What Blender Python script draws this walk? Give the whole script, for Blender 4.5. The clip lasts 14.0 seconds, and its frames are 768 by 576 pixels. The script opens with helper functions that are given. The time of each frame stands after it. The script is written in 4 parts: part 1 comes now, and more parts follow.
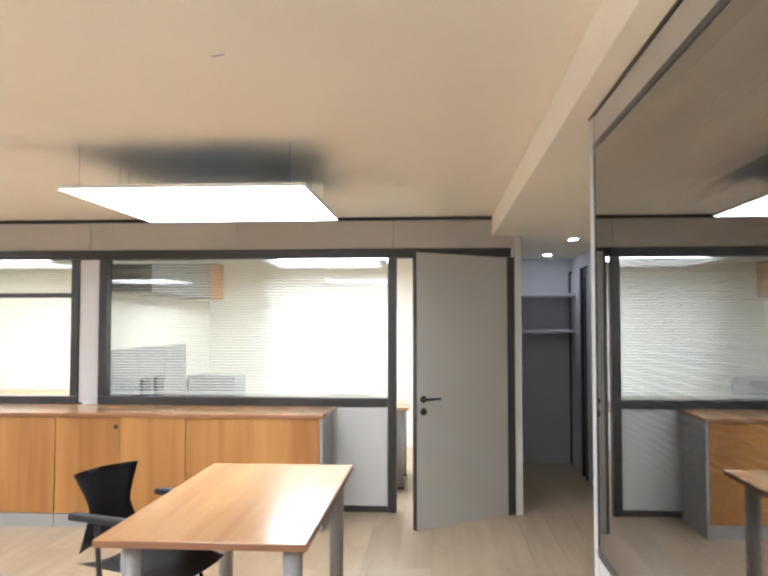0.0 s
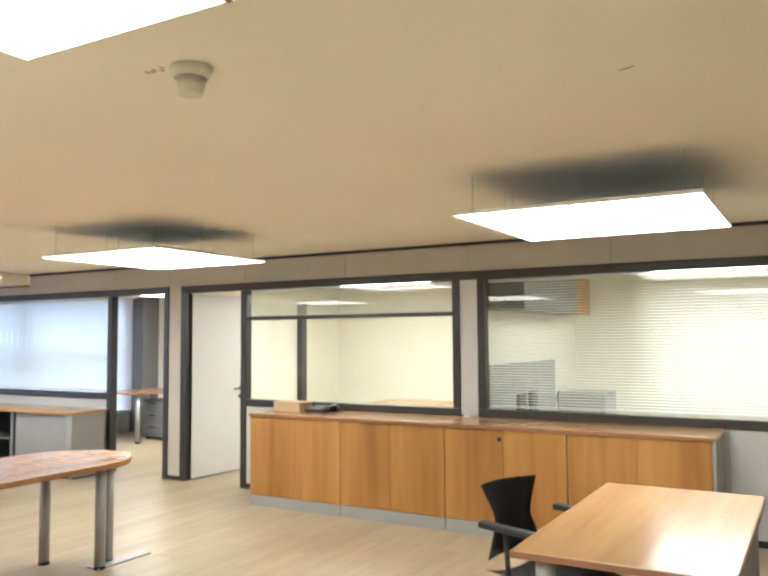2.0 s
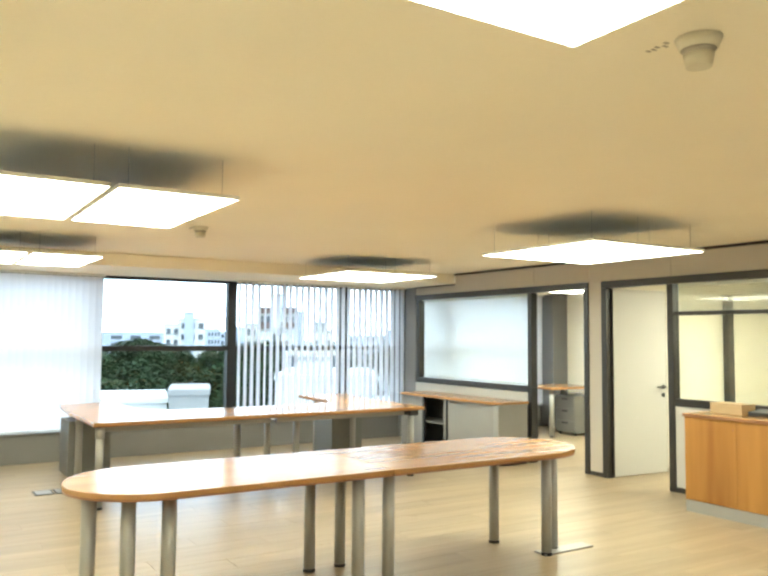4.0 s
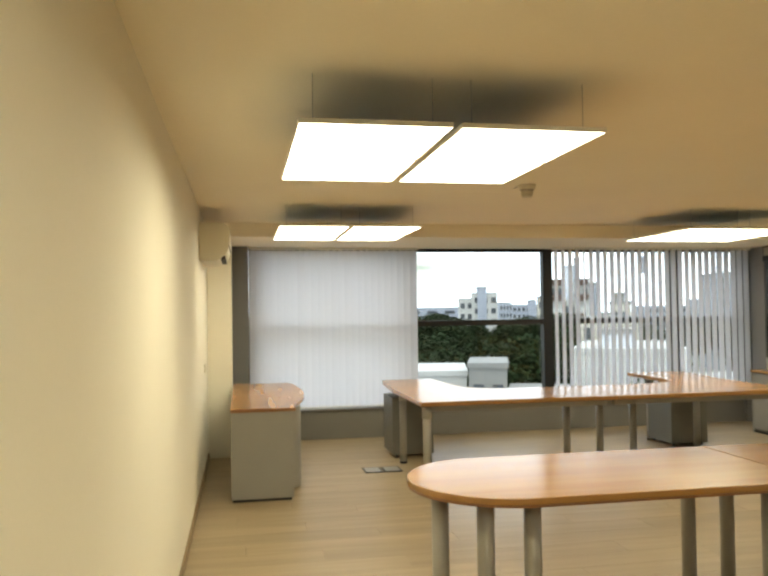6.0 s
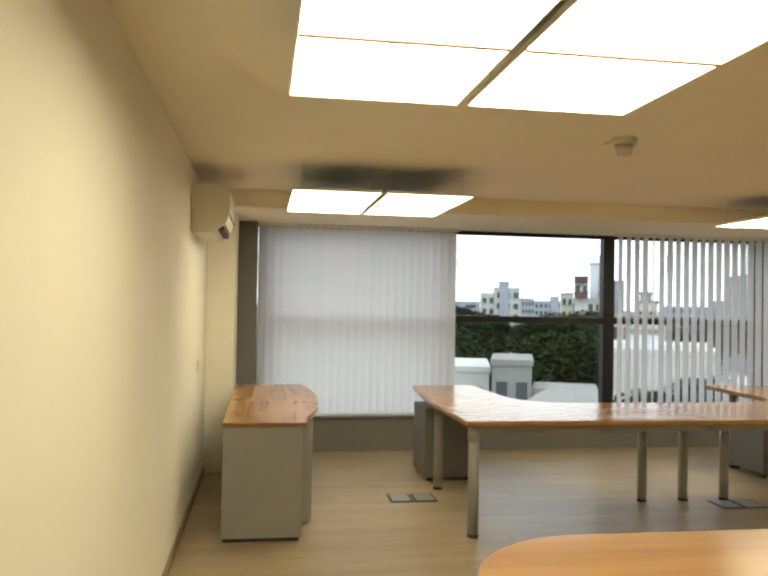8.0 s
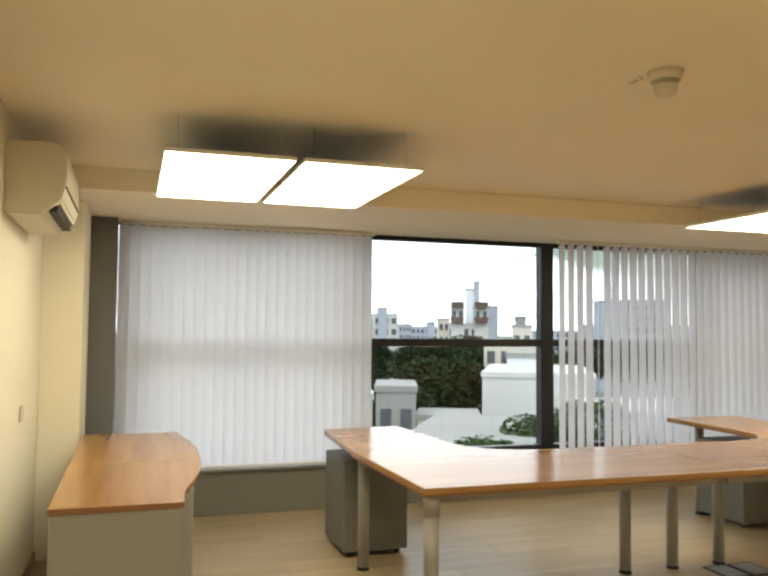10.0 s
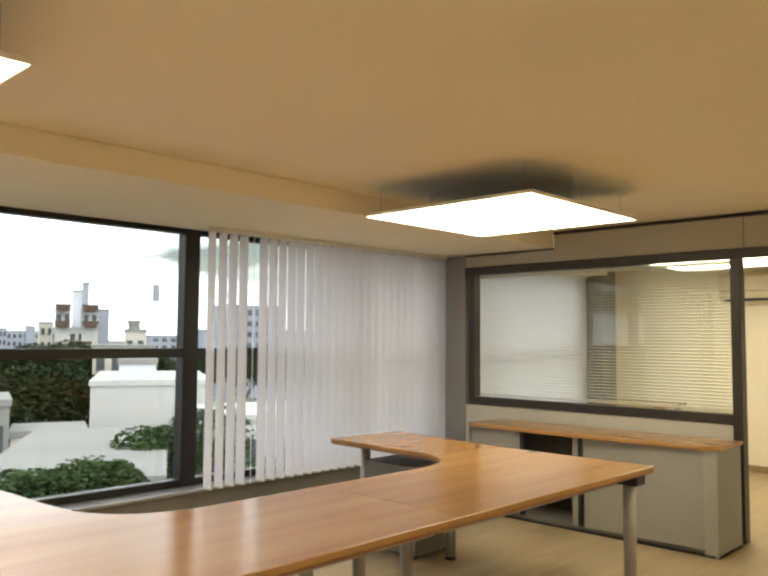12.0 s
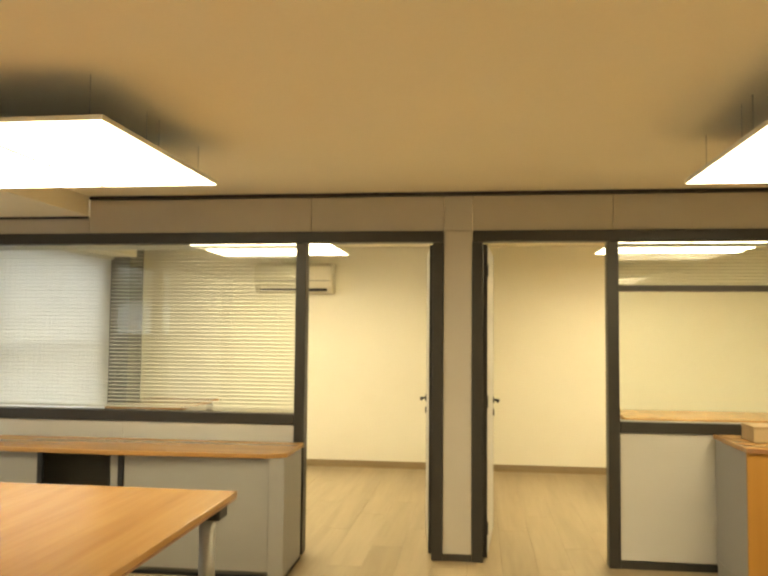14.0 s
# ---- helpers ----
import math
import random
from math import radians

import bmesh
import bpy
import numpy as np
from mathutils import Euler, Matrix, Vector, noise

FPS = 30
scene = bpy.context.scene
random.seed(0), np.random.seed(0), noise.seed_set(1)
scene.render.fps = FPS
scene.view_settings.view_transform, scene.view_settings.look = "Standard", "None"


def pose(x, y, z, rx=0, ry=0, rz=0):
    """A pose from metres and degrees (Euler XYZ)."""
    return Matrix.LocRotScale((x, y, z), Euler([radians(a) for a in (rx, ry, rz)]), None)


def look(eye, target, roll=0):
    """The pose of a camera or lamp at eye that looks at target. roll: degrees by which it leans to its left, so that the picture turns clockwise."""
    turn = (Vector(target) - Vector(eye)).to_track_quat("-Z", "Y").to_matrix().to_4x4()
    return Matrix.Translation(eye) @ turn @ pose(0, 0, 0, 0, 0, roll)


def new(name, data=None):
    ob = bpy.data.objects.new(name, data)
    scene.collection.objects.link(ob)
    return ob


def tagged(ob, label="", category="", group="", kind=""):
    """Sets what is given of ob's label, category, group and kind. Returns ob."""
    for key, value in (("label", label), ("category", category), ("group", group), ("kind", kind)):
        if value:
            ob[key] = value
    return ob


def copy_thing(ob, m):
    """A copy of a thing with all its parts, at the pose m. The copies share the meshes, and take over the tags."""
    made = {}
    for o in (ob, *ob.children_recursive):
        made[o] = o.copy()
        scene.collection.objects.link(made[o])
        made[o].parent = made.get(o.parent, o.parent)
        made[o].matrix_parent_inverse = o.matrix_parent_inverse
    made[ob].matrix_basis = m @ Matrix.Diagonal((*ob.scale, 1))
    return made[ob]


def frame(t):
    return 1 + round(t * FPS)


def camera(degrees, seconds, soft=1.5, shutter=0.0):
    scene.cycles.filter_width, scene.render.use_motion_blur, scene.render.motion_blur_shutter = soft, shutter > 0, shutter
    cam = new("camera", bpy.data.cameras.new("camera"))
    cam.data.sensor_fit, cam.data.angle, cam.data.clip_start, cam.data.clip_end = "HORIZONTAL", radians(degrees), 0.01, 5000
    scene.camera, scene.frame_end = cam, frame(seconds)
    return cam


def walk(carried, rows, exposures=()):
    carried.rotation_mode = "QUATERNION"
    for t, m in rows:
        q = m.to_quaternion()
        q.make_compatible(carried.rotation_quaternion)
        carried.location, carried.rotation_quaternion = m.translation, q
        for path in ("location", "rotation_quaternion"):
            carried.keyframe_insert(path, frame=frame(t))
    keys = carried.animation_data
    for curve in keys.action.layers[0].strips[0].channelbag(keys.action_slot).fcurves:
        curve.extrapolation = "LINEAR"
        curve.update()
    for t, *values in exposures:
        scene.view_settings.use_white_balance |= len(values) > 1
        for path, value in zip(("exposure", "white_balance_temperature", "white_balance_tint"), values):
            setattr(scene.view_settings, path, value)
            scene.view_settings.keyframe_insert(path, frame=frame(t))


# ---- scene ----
cam = camera(53.3, 14.0, soft=2.6)
PATH = [
    (0, (0.416, 0.053, 1.512), (0.276, 2.046, 1.601), -0.0),
    (0.5, (0.361, 0.049, 1.514), (0.052, 2.023, 1.618), -0.0),
    (1, (0.304, 0.051, 1.524), (-0.207, 1.981, 1.634), -0.1),
    (1.5, (0.266, 0.033, 1.52), (-0.481, 1.884, 1.641), -0.1),
    (2, (0.218, -0.003, 1.524), (-0.769, 1.732, 1.654), -0.4),
    (2.5, (0.175, -0.022, 1.514), (-1.052, 1.551, 1.652), -0.0),
    (3, (0.103, -0.079, 1.514), (-1.306, 1.335, 1.652), 0.0),
    (3.5, (0.019, -0.128, 1.486), (-1.543, 1.113, 1.629), 0.3),
    (4, (-0.072, -0.216, 1.483), (-1.764, 0.841, 1.611), 0.4),
    (6.5, (-1.205, -0.233, 1.471), (-3.183, 0.059, 1.526), -0.1),
    (7, (-1.542, -0.197, 1.469), (-3.523, 0.076, 1.521), 0.6),
    (9.5, (-3.394, -0.03, 1.453), (-5.326, 0.48, 1.521), 1.2),
    (10, (-3.78, -0.035, 1.415), (-5.678, 0.585, 1.527), 0.5),
    (10.5, (-4.148, 0.058, 1.414), (-6.014, 0.764, 1.543), 0.2),
    (11, (-4.445, 0.165, 1.433), (-6.234, 1.052, 1.548), 1.3),
    (11.5, (-4.754, 0.274, 1.432), (-6.323, 1.507, 1.568), 0.2),
    (12, (-5.018, 0.439, 1.431), (-6.395, 1.883, 1.563), 0.4),
    (12.5, (-5.266, 0.634, 1.454), (-6.443, 2.245, 1.599), 0.5),
    (13, (-5.492, 0.791, 1.458), (-6.366, 2.583, 1.609), 0.5),
    (13.5, (-5.691, 0.975, 1.447), (-6.189, 2.907, 1.586), -0.1),
    (14, (-5.833, 1.242, 1.449), (-6.075, 3.224, 1.562), 0.5),
]
EXPO = [
    (0.0, 0.80, 5200, 14), (1.2, 0.76, 5400, 11), (2.0, 0.42, 5650, 6), (2.5, 0.44, 5700, 1), (3.5, 0.56, 6250, -4), (4.2, 0.50, 6500, -6),
    (6.5, -0.68, 8100, 0), (7.2, -0.78, 7900, -1), (9.5, -0.44, 8300, 1), (11.0, -0.48, 7700, 2), (12.0, -0.45, 8600, 4), (12.5, -0.32, 9100, 5), (14.0, -0.12, 9900, 1),
]
walk(cam, [(t, look(eye, target, roll)) for t, eye, target, roll in PATH], EXPO)

# ---- light ----
world = bpy.data.worlds.new("sky")
scene.world = world
world.use_nodes = True
wn, wl = world.node_tree.nodes, world.node_tree.links
wn.clear()
w_out = wn.new("ShaderNodeOutputWorld")
w_bg = wn.new("ShaderNodeBackground")
w_bg.inputs["Strength"].default_value = 0.15
w_sky = wn.new("ShaderNodeTexSky")
w_sky.sky_type = "NISHITA"
w_sky.sun_disc = False
w_sky.sun_elevation = radians(50)
w_sky.sun_rotation = radians(100)
w_co = wn.new("ShaderNodeTexCoord")
w_map = wn.new("ShaderNodeMapping")
w_map.inputs["Scale"].default_value = (1.5, 1.5, 7.0)
w_noise = wn.new("ShaderNodeTexNoise")
w_noise.inputs["Scale"].default_value = 2.2
w_noise.inputs["Detail"].default_value = 6
w_ramp = wn.new("ShaderNodeValToRGB")
w_ramp.color_ramp.elements[0].position = 0.36
w_ramp.color_ramp.elements[1].position = 0.50
w_mix = wn.new("ShaderNodeMixRGB")
w_mix.inputs[2].default_value = (24.3, 27.3, 36.5, 1)
wl.new(w_co.outputs["Generated"], w_map.inputs["Vector"])
wl.new(w_map.outputs["Vector"], w_noise.inputs["Vector"])
wl.new(w_noise.outputs["Fac"], w_ramp.inputs["Fac"])
wl.new(w_ramp.outputs["Color"], w_mix.inputs[0])
wl.new(w_sky.outputs["Color"], w_mix.inputs[1])
wl.new(w_mix.outputs["Color"], w_bg.inputs["Color"])
wl.new(w_bg.outputs["Background"], w_out.inputs["Surface"])
sun = new("sun", bpy.data.lights.new("sun", "SUN"))
sun.data.energy, sun.data.angle, sun.data.color = 1.0, radians(10), (1.0, 0.95, 0.88)
sun.matrix_world = look((60, -20, 90), (0, 0, 0))
LAMP = 11.0

# ---- materials ----
def mat(name, color, rough=0.5, metal=0.0, vary=0.06, scale=6.0, bump=0.0, fine=120.0, stretch=(1, 1, 1), trans=0.0, rand=0.0, emit=0.0, spec=0.5):
    """Base colour varied by a broad and a fine noise in metres, with a fine relief."""
    m = bpy.data.materials.new(name)
    m.use_nodes = True
    n, l = m.node_tree.nodes, m.node_tree.links
    b = n["Principled BSDF"]
    b.inputs["Metallic"].default_value = metal
    b.inputs["Specular IOR Level"].default_value = spec
    co = n.new("ShaderNodeTexCoord")
    mp = n.new("ShaderNodeMapping")
    mp.inputs["Scale"].default_value = stretch
    l.new(co.outputs["Object"], mp.inputs["Vector"])
    n1, n2 = n.new("ShaderNodeTexNoise"), n.new("ShaderNodeTexNoise")
    n1.inputs["Scale"].default_value, n2.inputs["Scale"].default_value = scale, fine
    n1.inputs["Detail"].default_value, n2.inputs["Detail"].default_value = 4, 3
    for k in (n1, n2):
        l.new(mp.outputs["Vector"], k.inputs["Vector"])
    add = n.new("ShaderNodeMath")
    add.operation = "MULTIPLY_ADD"
    add.inputs[1].default_value = 0.4
    l.new(n2.outputs["Fac"], add.inputs[0])
    l.new(n1.outputs["Fac"], add.inputs[2])
    val = n.new("ShaderNodeMapRange")
    val.inputs["From Min"].default_value, val.inputs["From Max"].default_value = 0.35, 1.05
    val.inputs["To Min"].default_value, val.inputs["To Max"].default_value = 1 - vary, 1 + vary
    l.new(add.outputs[0], val.inputs["Value"])
    hsv = n.new("ShaderNodeHueSaturation")
    hsv.inputs["Color"].default_value = (*color, 1)
    src = val.outputs["Result"]
    if rand:
        oi = n.new("ShaderNodeObjectInfo")
        rr = n.new("ShaderNodeMapRange")
        rr.inputs["To Min"].default_value, rr.inputs["To Max"].default_value = 1 - rand, 1 + rand
        l.new(oi.outputs["Random"], rr.inputs["Value"])
        mu = n.new("ShaderNodeMath")
        mu.operation = "MULTIPLY"
        l.new(src, mu.inputs[0])
        l.new(rr.outputs["Result"], mu.inputs[1])
        src = mu.outputs[0]
    l.new(src, hsv.inputs["Value"])
    l.new(hsv.outputs["Color"], b.inputs["Base Color"])
    ro = n.new("ShaderNodeMapRange")
    ro.inputs["To Min"].default_value, ro.inputs["To Max"].default_value = max(0.02, rough - 0.07), min(1, rough + 0.07)
    l.new(n1.outputs["Fac"], ro.inputs["Value"])
    l.new(ro.outputs["Result"], b.inputs["Roughness"])
    if bump:
        bp = n.new("ShaderNodeBump")
        bp.inputs["Strength"].default_value, bp.inputs["Distance"].default_value = bump, 0.002
        l.new(n2.outputs["Fac"], bp.inputs["Height"])
        l.new(bp.outputs["Normal"], b.inputs["Normal"])
    if emit:
        b.inputs["Emission Color"].default_value = (1.0, 0.935, 0.80, 1)
        b.inputs["Emission Strength"].default_value = emit
    if trans:
        tr = n.new("ShaderNodeBsdfTranslucent")
        tr.inputs["Color"].default_value = (*color, 1)
        mx = n.new("ShaderNodeMixShader")
        mx.inputs[0].default_value = trans
        l.new(b.outputs[0], mx.inputs[1])
        l.new(tr.outputs[0], mx.inputs[2])
        l.new(mx.outputs[0], n["Material Output"].inputs["Surface"])
    return m


def wood(name, light, dark, axis, rough=0.35, rand=0.0, freq=9.0):
    """Straight-grained veneer or laminate, the grain along the axis (0, 1, 2)."""
    m = bpy.data.materials.new(name)
    m.use_nodes = True
    n, l = m.node_tree.nodes, m.node_tree.links
    b = n["Principled BSDF"]
    b.inputs["Roughness"].default_value = rough
    co, mp = n.new("ShaderNodeTexCoord"), n.new("ShaderNodeMapping")
    s = [freq, freq, freq]
    s[axis] = freq * 0.07
    mp.inputs["Scale"].default_value = s
    l.new(co.outputs["Object"], mp.inputs["Vector"])
    oi = n.new("ShaderNodeObjectInfo")
    sh = n.new("ShaderNodeVectorMath")
    sh.operation = "MULTIPLY_ADD"
    sh.inputs[1].default_value = (37, 19, 53)
    l.new(oi.outputs["Random"], sh.inputs[0])
    l.new(mp.outputs["Vector"], sh.inputs[2])
    a, f = n.new("ShaderNodeTexNoise"), n.new("ShaderNodeTexNoise")
    a.inputs["Scale"].default_value, f.inputs["Scale"].default_value = 1.0, 4.5
    a.inputs["Detail"].default_value, f.inputs["Detail"].default_value = 3, 1
    a.inputs["Distortion"].default_value = 0.15
    l.new(sh.outputs[0], a.inputs["Vector"])
    l.new(sh.outputs[0], f.inputs["Vector"])
    mx = n.new("ShaderNodeMath")
    mx.operation = "MULTIPLY_ADD"
    mx.inputs[1].default_value = 0.25
    l.new(f.outputs["Fac"], mx.inputs[0])
    l.new(a.outputs["Fac"], mx.inputs[2])
    rp = n.new("ShaderNodeValToRGB")
    rp.color_ramp.elements[0].position, rp.color_ramp.elements[1].position = 0.42, 0.83
    rp.color_ramp.elements[0].color, rp.color_ramp.elements[1].color = (*dark, 1), (*light, 1)
    l.new(mx.outputs[0], rp.inputs["Fac"])
    hsv = n.new("ShaderNodeHueSaturation")
    l.new(rp.outputs["Color"], hsv.inputs["Color"])
    if rand:
        rr = n.new("ShaderNodeMapRange")
        rr.inputs["To Min"].default_value, rr.inputs["To Max"].default_value = 1 - rand, 1 + rand
        l.new(oi.outputs["Random"], rr.inputs["Value"])
        l.new(rr.outputs["Result"], hsv.inputs["Value"])
    l.new(hsv.outputs["Color"], b.inputs["Base Color"])
    ro = n.new("ShaderNodeMapRange")
    ro.inputs["To Min"].default_value, ro.inputs["To Max"].default_value = rough, rough + 0.08
    l.new(a.outputs["Fac"], ro.inputs["Value"])
    l.new(ro.outputs["Result"], b.inputs["Roughness"])
    return m


def glass_mat(name, tint, reflect=0.12):
    """A thin pane: clear, with a mirror layer that grows towards grazing angles."""
    m = bpy.data.materials.new(name)
    m.use_nodes = True
    n, l = m.node_tree.nodes, m.node_tree.links
    n.clear()
    out, tr, gl, mx = n.new("ShaderNodeOutputMaterial"), n.new("ShaderNodeBsdfTransparent"), n.new("ShaderNodeBsdfGlossy"), n.new("ShaderNodeMixShader")
    tr.inputs["Color"].default_value = (*tint, 1)
    gl.inputs["Roughness"].default_value = 0.01
    lw, fr, mr = n.new("ShaderNodeLayerWeight"), n.new("ShaderNodeMath"), n.new("ShaderNodeMapRange")
    lw.inputs["Blend"].default_value = 0.5
    fr.operation = "POWER"
    fr.inputs[1].default_value = 5.0
    l.new(lw.outputs["Facing"], fr.inputs[0])
    mr.inputs["To Min"].default_value, mr.inputs["To Max"].default_value = reflect * 0.5, 1.0
    l.new(fr.outputs[0], mr.inputs["Value"])
    l.new(mr.outputs["Result"], mx.inputs[0])
    l.new(tr.outputs[0], mx.inputs[1])
    l.new(gl.outputs[0], mx.inputs[2])
    l.new(mx.outputs[0], out.inputs["Surface"])
    return m


M_CEIL = mat("ceiling_paint", (0.93, 0.87, 0.735), 0.8, vary=0.03, scale=1.2, bump=0.1, fine=60)
M_WALL = mat("wall_paint", (0.83, 0.795, 0.69), 0.75, vary=0.03, scale=1.5, bump=0.15, fine=90)
M_PANEL = mat("partition_panel", (0.55, 0.54, 0.51), 0.5, vary=0.03, scale=3, bump=0.08, fine=200)
M_UPPER = mat("upper_panel", (0.50, 0.465, 0.41), 0.6, vary=0.04, scale=3, bump=0.08, fine=200)
M_FRAME = mat("dark_frame", (0.028, 0.026, 0.024), 0.4, vary=0.15, scale=9, bump=0.05)
M_ALU = mat("window_frame_black", (0.005, 0.005, 0.006), 0.45, vary=0.15, scale=9)
M_DOOR = mat("door_laminate", (0.50, 0.49, 0.46), 0.45, vary=0.03, scale=2, bump=0.06, fine=180)
M_GREY = mat("grey_laminate", (0.30, 0.295, 0.28), 0.5, vary=0.05, scale=4, bump=0.06, fine=200)
M_DGREY = mat("dark_grey_laminate", (0.16, 0.16, 0.15), 0.5, vary=0.08, scale=5, bump=0.05)
M_LEG = mat("grey_painted_steel", (0.36, 0.355, 0.34), 0.35, metal=0.25, vary=0.05, scale=8)
M_BLACK = mat("black_plastic", (0.012, 0.012, 0.014), 0.42, vary=0.15, scale=20, bump=0.1)
M_CHROME = mat("chrome", (0.6, 0.6, 0.6), 0.15, metal=1.0, vary=0.03)
M_COLUMN = mat("grey_column", (0.16, 0.16, 0.165), 0.6, vary=0.05, scale=3, bump=0.1)
M_COLFILL = mat("filler_grey", (0.24, 0.24, 0.245), 0.6, vary=0.05, scale=3, bump=0.1)
M_UPSTAND = mat("window_upstand", (0.19, 0.185, 0.175), 0.55, vary=0.05, scale=3, bump=0.1)
M_SILL = mat("sill_metal", (0.35, 0.37, 0.40), 0.35, metal=0.4, vary=0.06, scale=6)
M_SLAT = mat("blind_fabric", (0.84, 0.84, 0.89), 0.85, vary=0.03, scale=15, bump=0.15, fine=400, trans=0.6, rand=0.03)
# Unseen lamp backs are coloured blue to turn the ceiling shade above bluish.
M_HOUSING = mat("blue_shade_housing", (0.06, 0.15, 0.34), 0.6, vary=0.05)
M_VENET = mat("venetian_slat", (0.74, 0.74, 0.72), 0.4, vary=0.03)
M_CREAM = mat("cream_plastic", (0.70, 0.66, 0.54), 0.45, vary=0.04, scale=5)
M_SLOT = mat("dark_slot", (0.02, 0.02, 0.02), 0.7)
M_WHITE = mat("white_enamel", (0.78, 0.77, 0.74), 0.4, vary=0.03)
M_SMUDGE = mat("soot_smudge", (0.45, 0.41, 0.35), 0.85, vary=0.2, scale=30)
M_LIGHT = mat("diffuser", (0.9, 0.9, 0.88), 0.5, vary=0.01, emit=LAMP)
M_LIGHT2 = mat("office_diffuser", (0.9, 0.9, 0.88), 0.5, vary=0.01, emit=LAMP * 1.6)
M_LIGHT3 = mat("bright_office_diffuser", (0.9, 0.9, 0.88), 0.5, vary=0.01, emit=LAMP * 1.6)
M_SPOT = mat("downlight_glow", (0.9, 0.9, 0.88), 0.5, emit=100.0)
M_CARD = mat("cardboard", (0.45, 0.33, 0.19), 0.8, vary=0.08, scale=12)
M_SKIRT = mat("skirting_wood", (0.30, 0.22, 0.13), 0.5, vary=0.1, scale=8, stretch=(1, 1, 8))
M_BLUE = mat("blue_grey_paint", (0.52, 0.53, 0.57), 0.7, vary=0.04, scale=2)
M_GLASS = glass_mat("clear_glass", (0.93, 0.95, 0.94), 0.06)
M_PART_GLASS = glass_mat("partition_glass", (0.92, 0.94, 0.92), 0.08)
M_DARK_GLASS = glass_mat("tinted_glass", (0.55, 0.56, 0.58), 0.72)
M_TOP = wood("beech_top", (0.45, 0.25, 0.10), (0.34, 0.17, 0.062), 1, 0.15, freq=7)
M_TOPX = wood("beech_top_long", (0.45, 0.25, 0.10), (0.34, 0.17, 0.062), 0, 0.17, freq=7)
M_FRONT = wood("beech_front", (0.44, 0.22, 0.05), (0.27, 0.112, 0.02), 2, 0.5, freq=4)
M_FLOOR = wood("floor_laminate", (0.42, 0.335, 0.22), (0.32, 0.245, 0.15), 1, 0.33, rand=0.06, freq=8)
M_EDGE = mat("brown_edging", (0.26, 0.12, 0.055), 0.45, vary=0.08)
M_CONC = mat("outdoor_concrete", (0.24, 0.24, 0.23), 0.85, vary=0.15, scale=0.4, fine=3)
M_RENDER = mat("white_render", (0.50, 0.50, 0.485), 0.85, vary=0.08, scale=0.3, fine=3)
M_ROOF = mat("white_roof_sheet", (0.60, 0.63, 0.68), 0.6, vary=0.06, scale=0.4, fine=4)
M_FARGLASS = mat("far_window_glass", (0.06, 0.07, 0.08), 0.25, vary=0.2, scale=0.6)
# Pale blue with the haze of distance mixed into the colour itself.
M_HAZE = mat("far_haze_render", (0.33, 0.36, 0.42), 0.9, vary=0.08, scale=0.1, fine=1)
M_LEAF = mat("foliage", (0.019, 0.034, 0.013), 0.9, spec=0.1, vary=0.3, scale=0.5, fine=5, rand=0.2)
M_LEAF2 = mat("foliage_light", (0.035, 0.068, 0.022), 0.9, spec=0.1, vary=0.35, scale=0.6, fine=5, rand=0.2)
M_CREAMWALL = mat("cream_render", (0.52, 0.49, 0.43), 0.85, vary=0.1, scale=0.3, fine=3)
M_BALCONY = mat("brown_balcony", (0.13, 0.085, 0.07), 0.85, vary=0.2, scale=0.5, fine=4)
M_BARK = mat("bark", (0.12, 0.085, 0.06), 0.9, vary=0.3, scale=4)
M_GROUND = mat("street_ground", (0.10, 0.11, 0.09), 0.9, vary=0.4, scale=0.05, fine=1)

# ---- mesh helpers ----
def box(bm, x0, x1, y0, y1, z0, z1, bevel=0.0):
    vs = [bm.verts.new((x, y, z)) for x in (x0, x1) for y in (y0, y1) for z in (z0, z1)]
    fs = [bm.faces.new([vs[i] for i in q]) for q in ((0, 1, 3, 2), (4, 6, 7, 5), (0, 4, 5, 1), (2, 3, 7, 6), (0, 2, 6, 4), (1, 5, 7, 3))]
    if bevel:
        es = list({e for f in fs for e in f.edges})
        bmesh.ops.bevel(bm, geom=es, offset=bevel, segments=2, affect="EDGES", profile=0.5)
    return bm


def B(*a, bevel=0.0):
    return box(bmesh.new(), *a, bevel=bevel)


def tube(bm, p, q, r0, r1=None, n=14):
    """A round bar from p to q."""
    p, q = Vector(p), Vector(q)
    r1 = r0 if r1 is None else r1
    turn = (q - p).to_track_quat("Z", "Y").to_matrix()
    rings = []
    for c, r in ((p, r0), (q, r1)):
        rings.append([bm.verts.new(c + turn @ Vector((r * math.cos(2 * math.pi * i / n), r * math.sin(2 * math.pi * i / n), 0))) for i in range(n)])
    for i in range(n):
        f = bm.faces.new((rings[0][i], rings[0][(i + 1) % n], rings[1][(i + 1) % n], rings[1][i]))
        f.smooth = True
    bm.faces.new(rings[0][::-1])
    bm.faces.new(rings[1])
    return bm


def T(*a, **k):
    return tube(bmesh.new(), *a, **k)


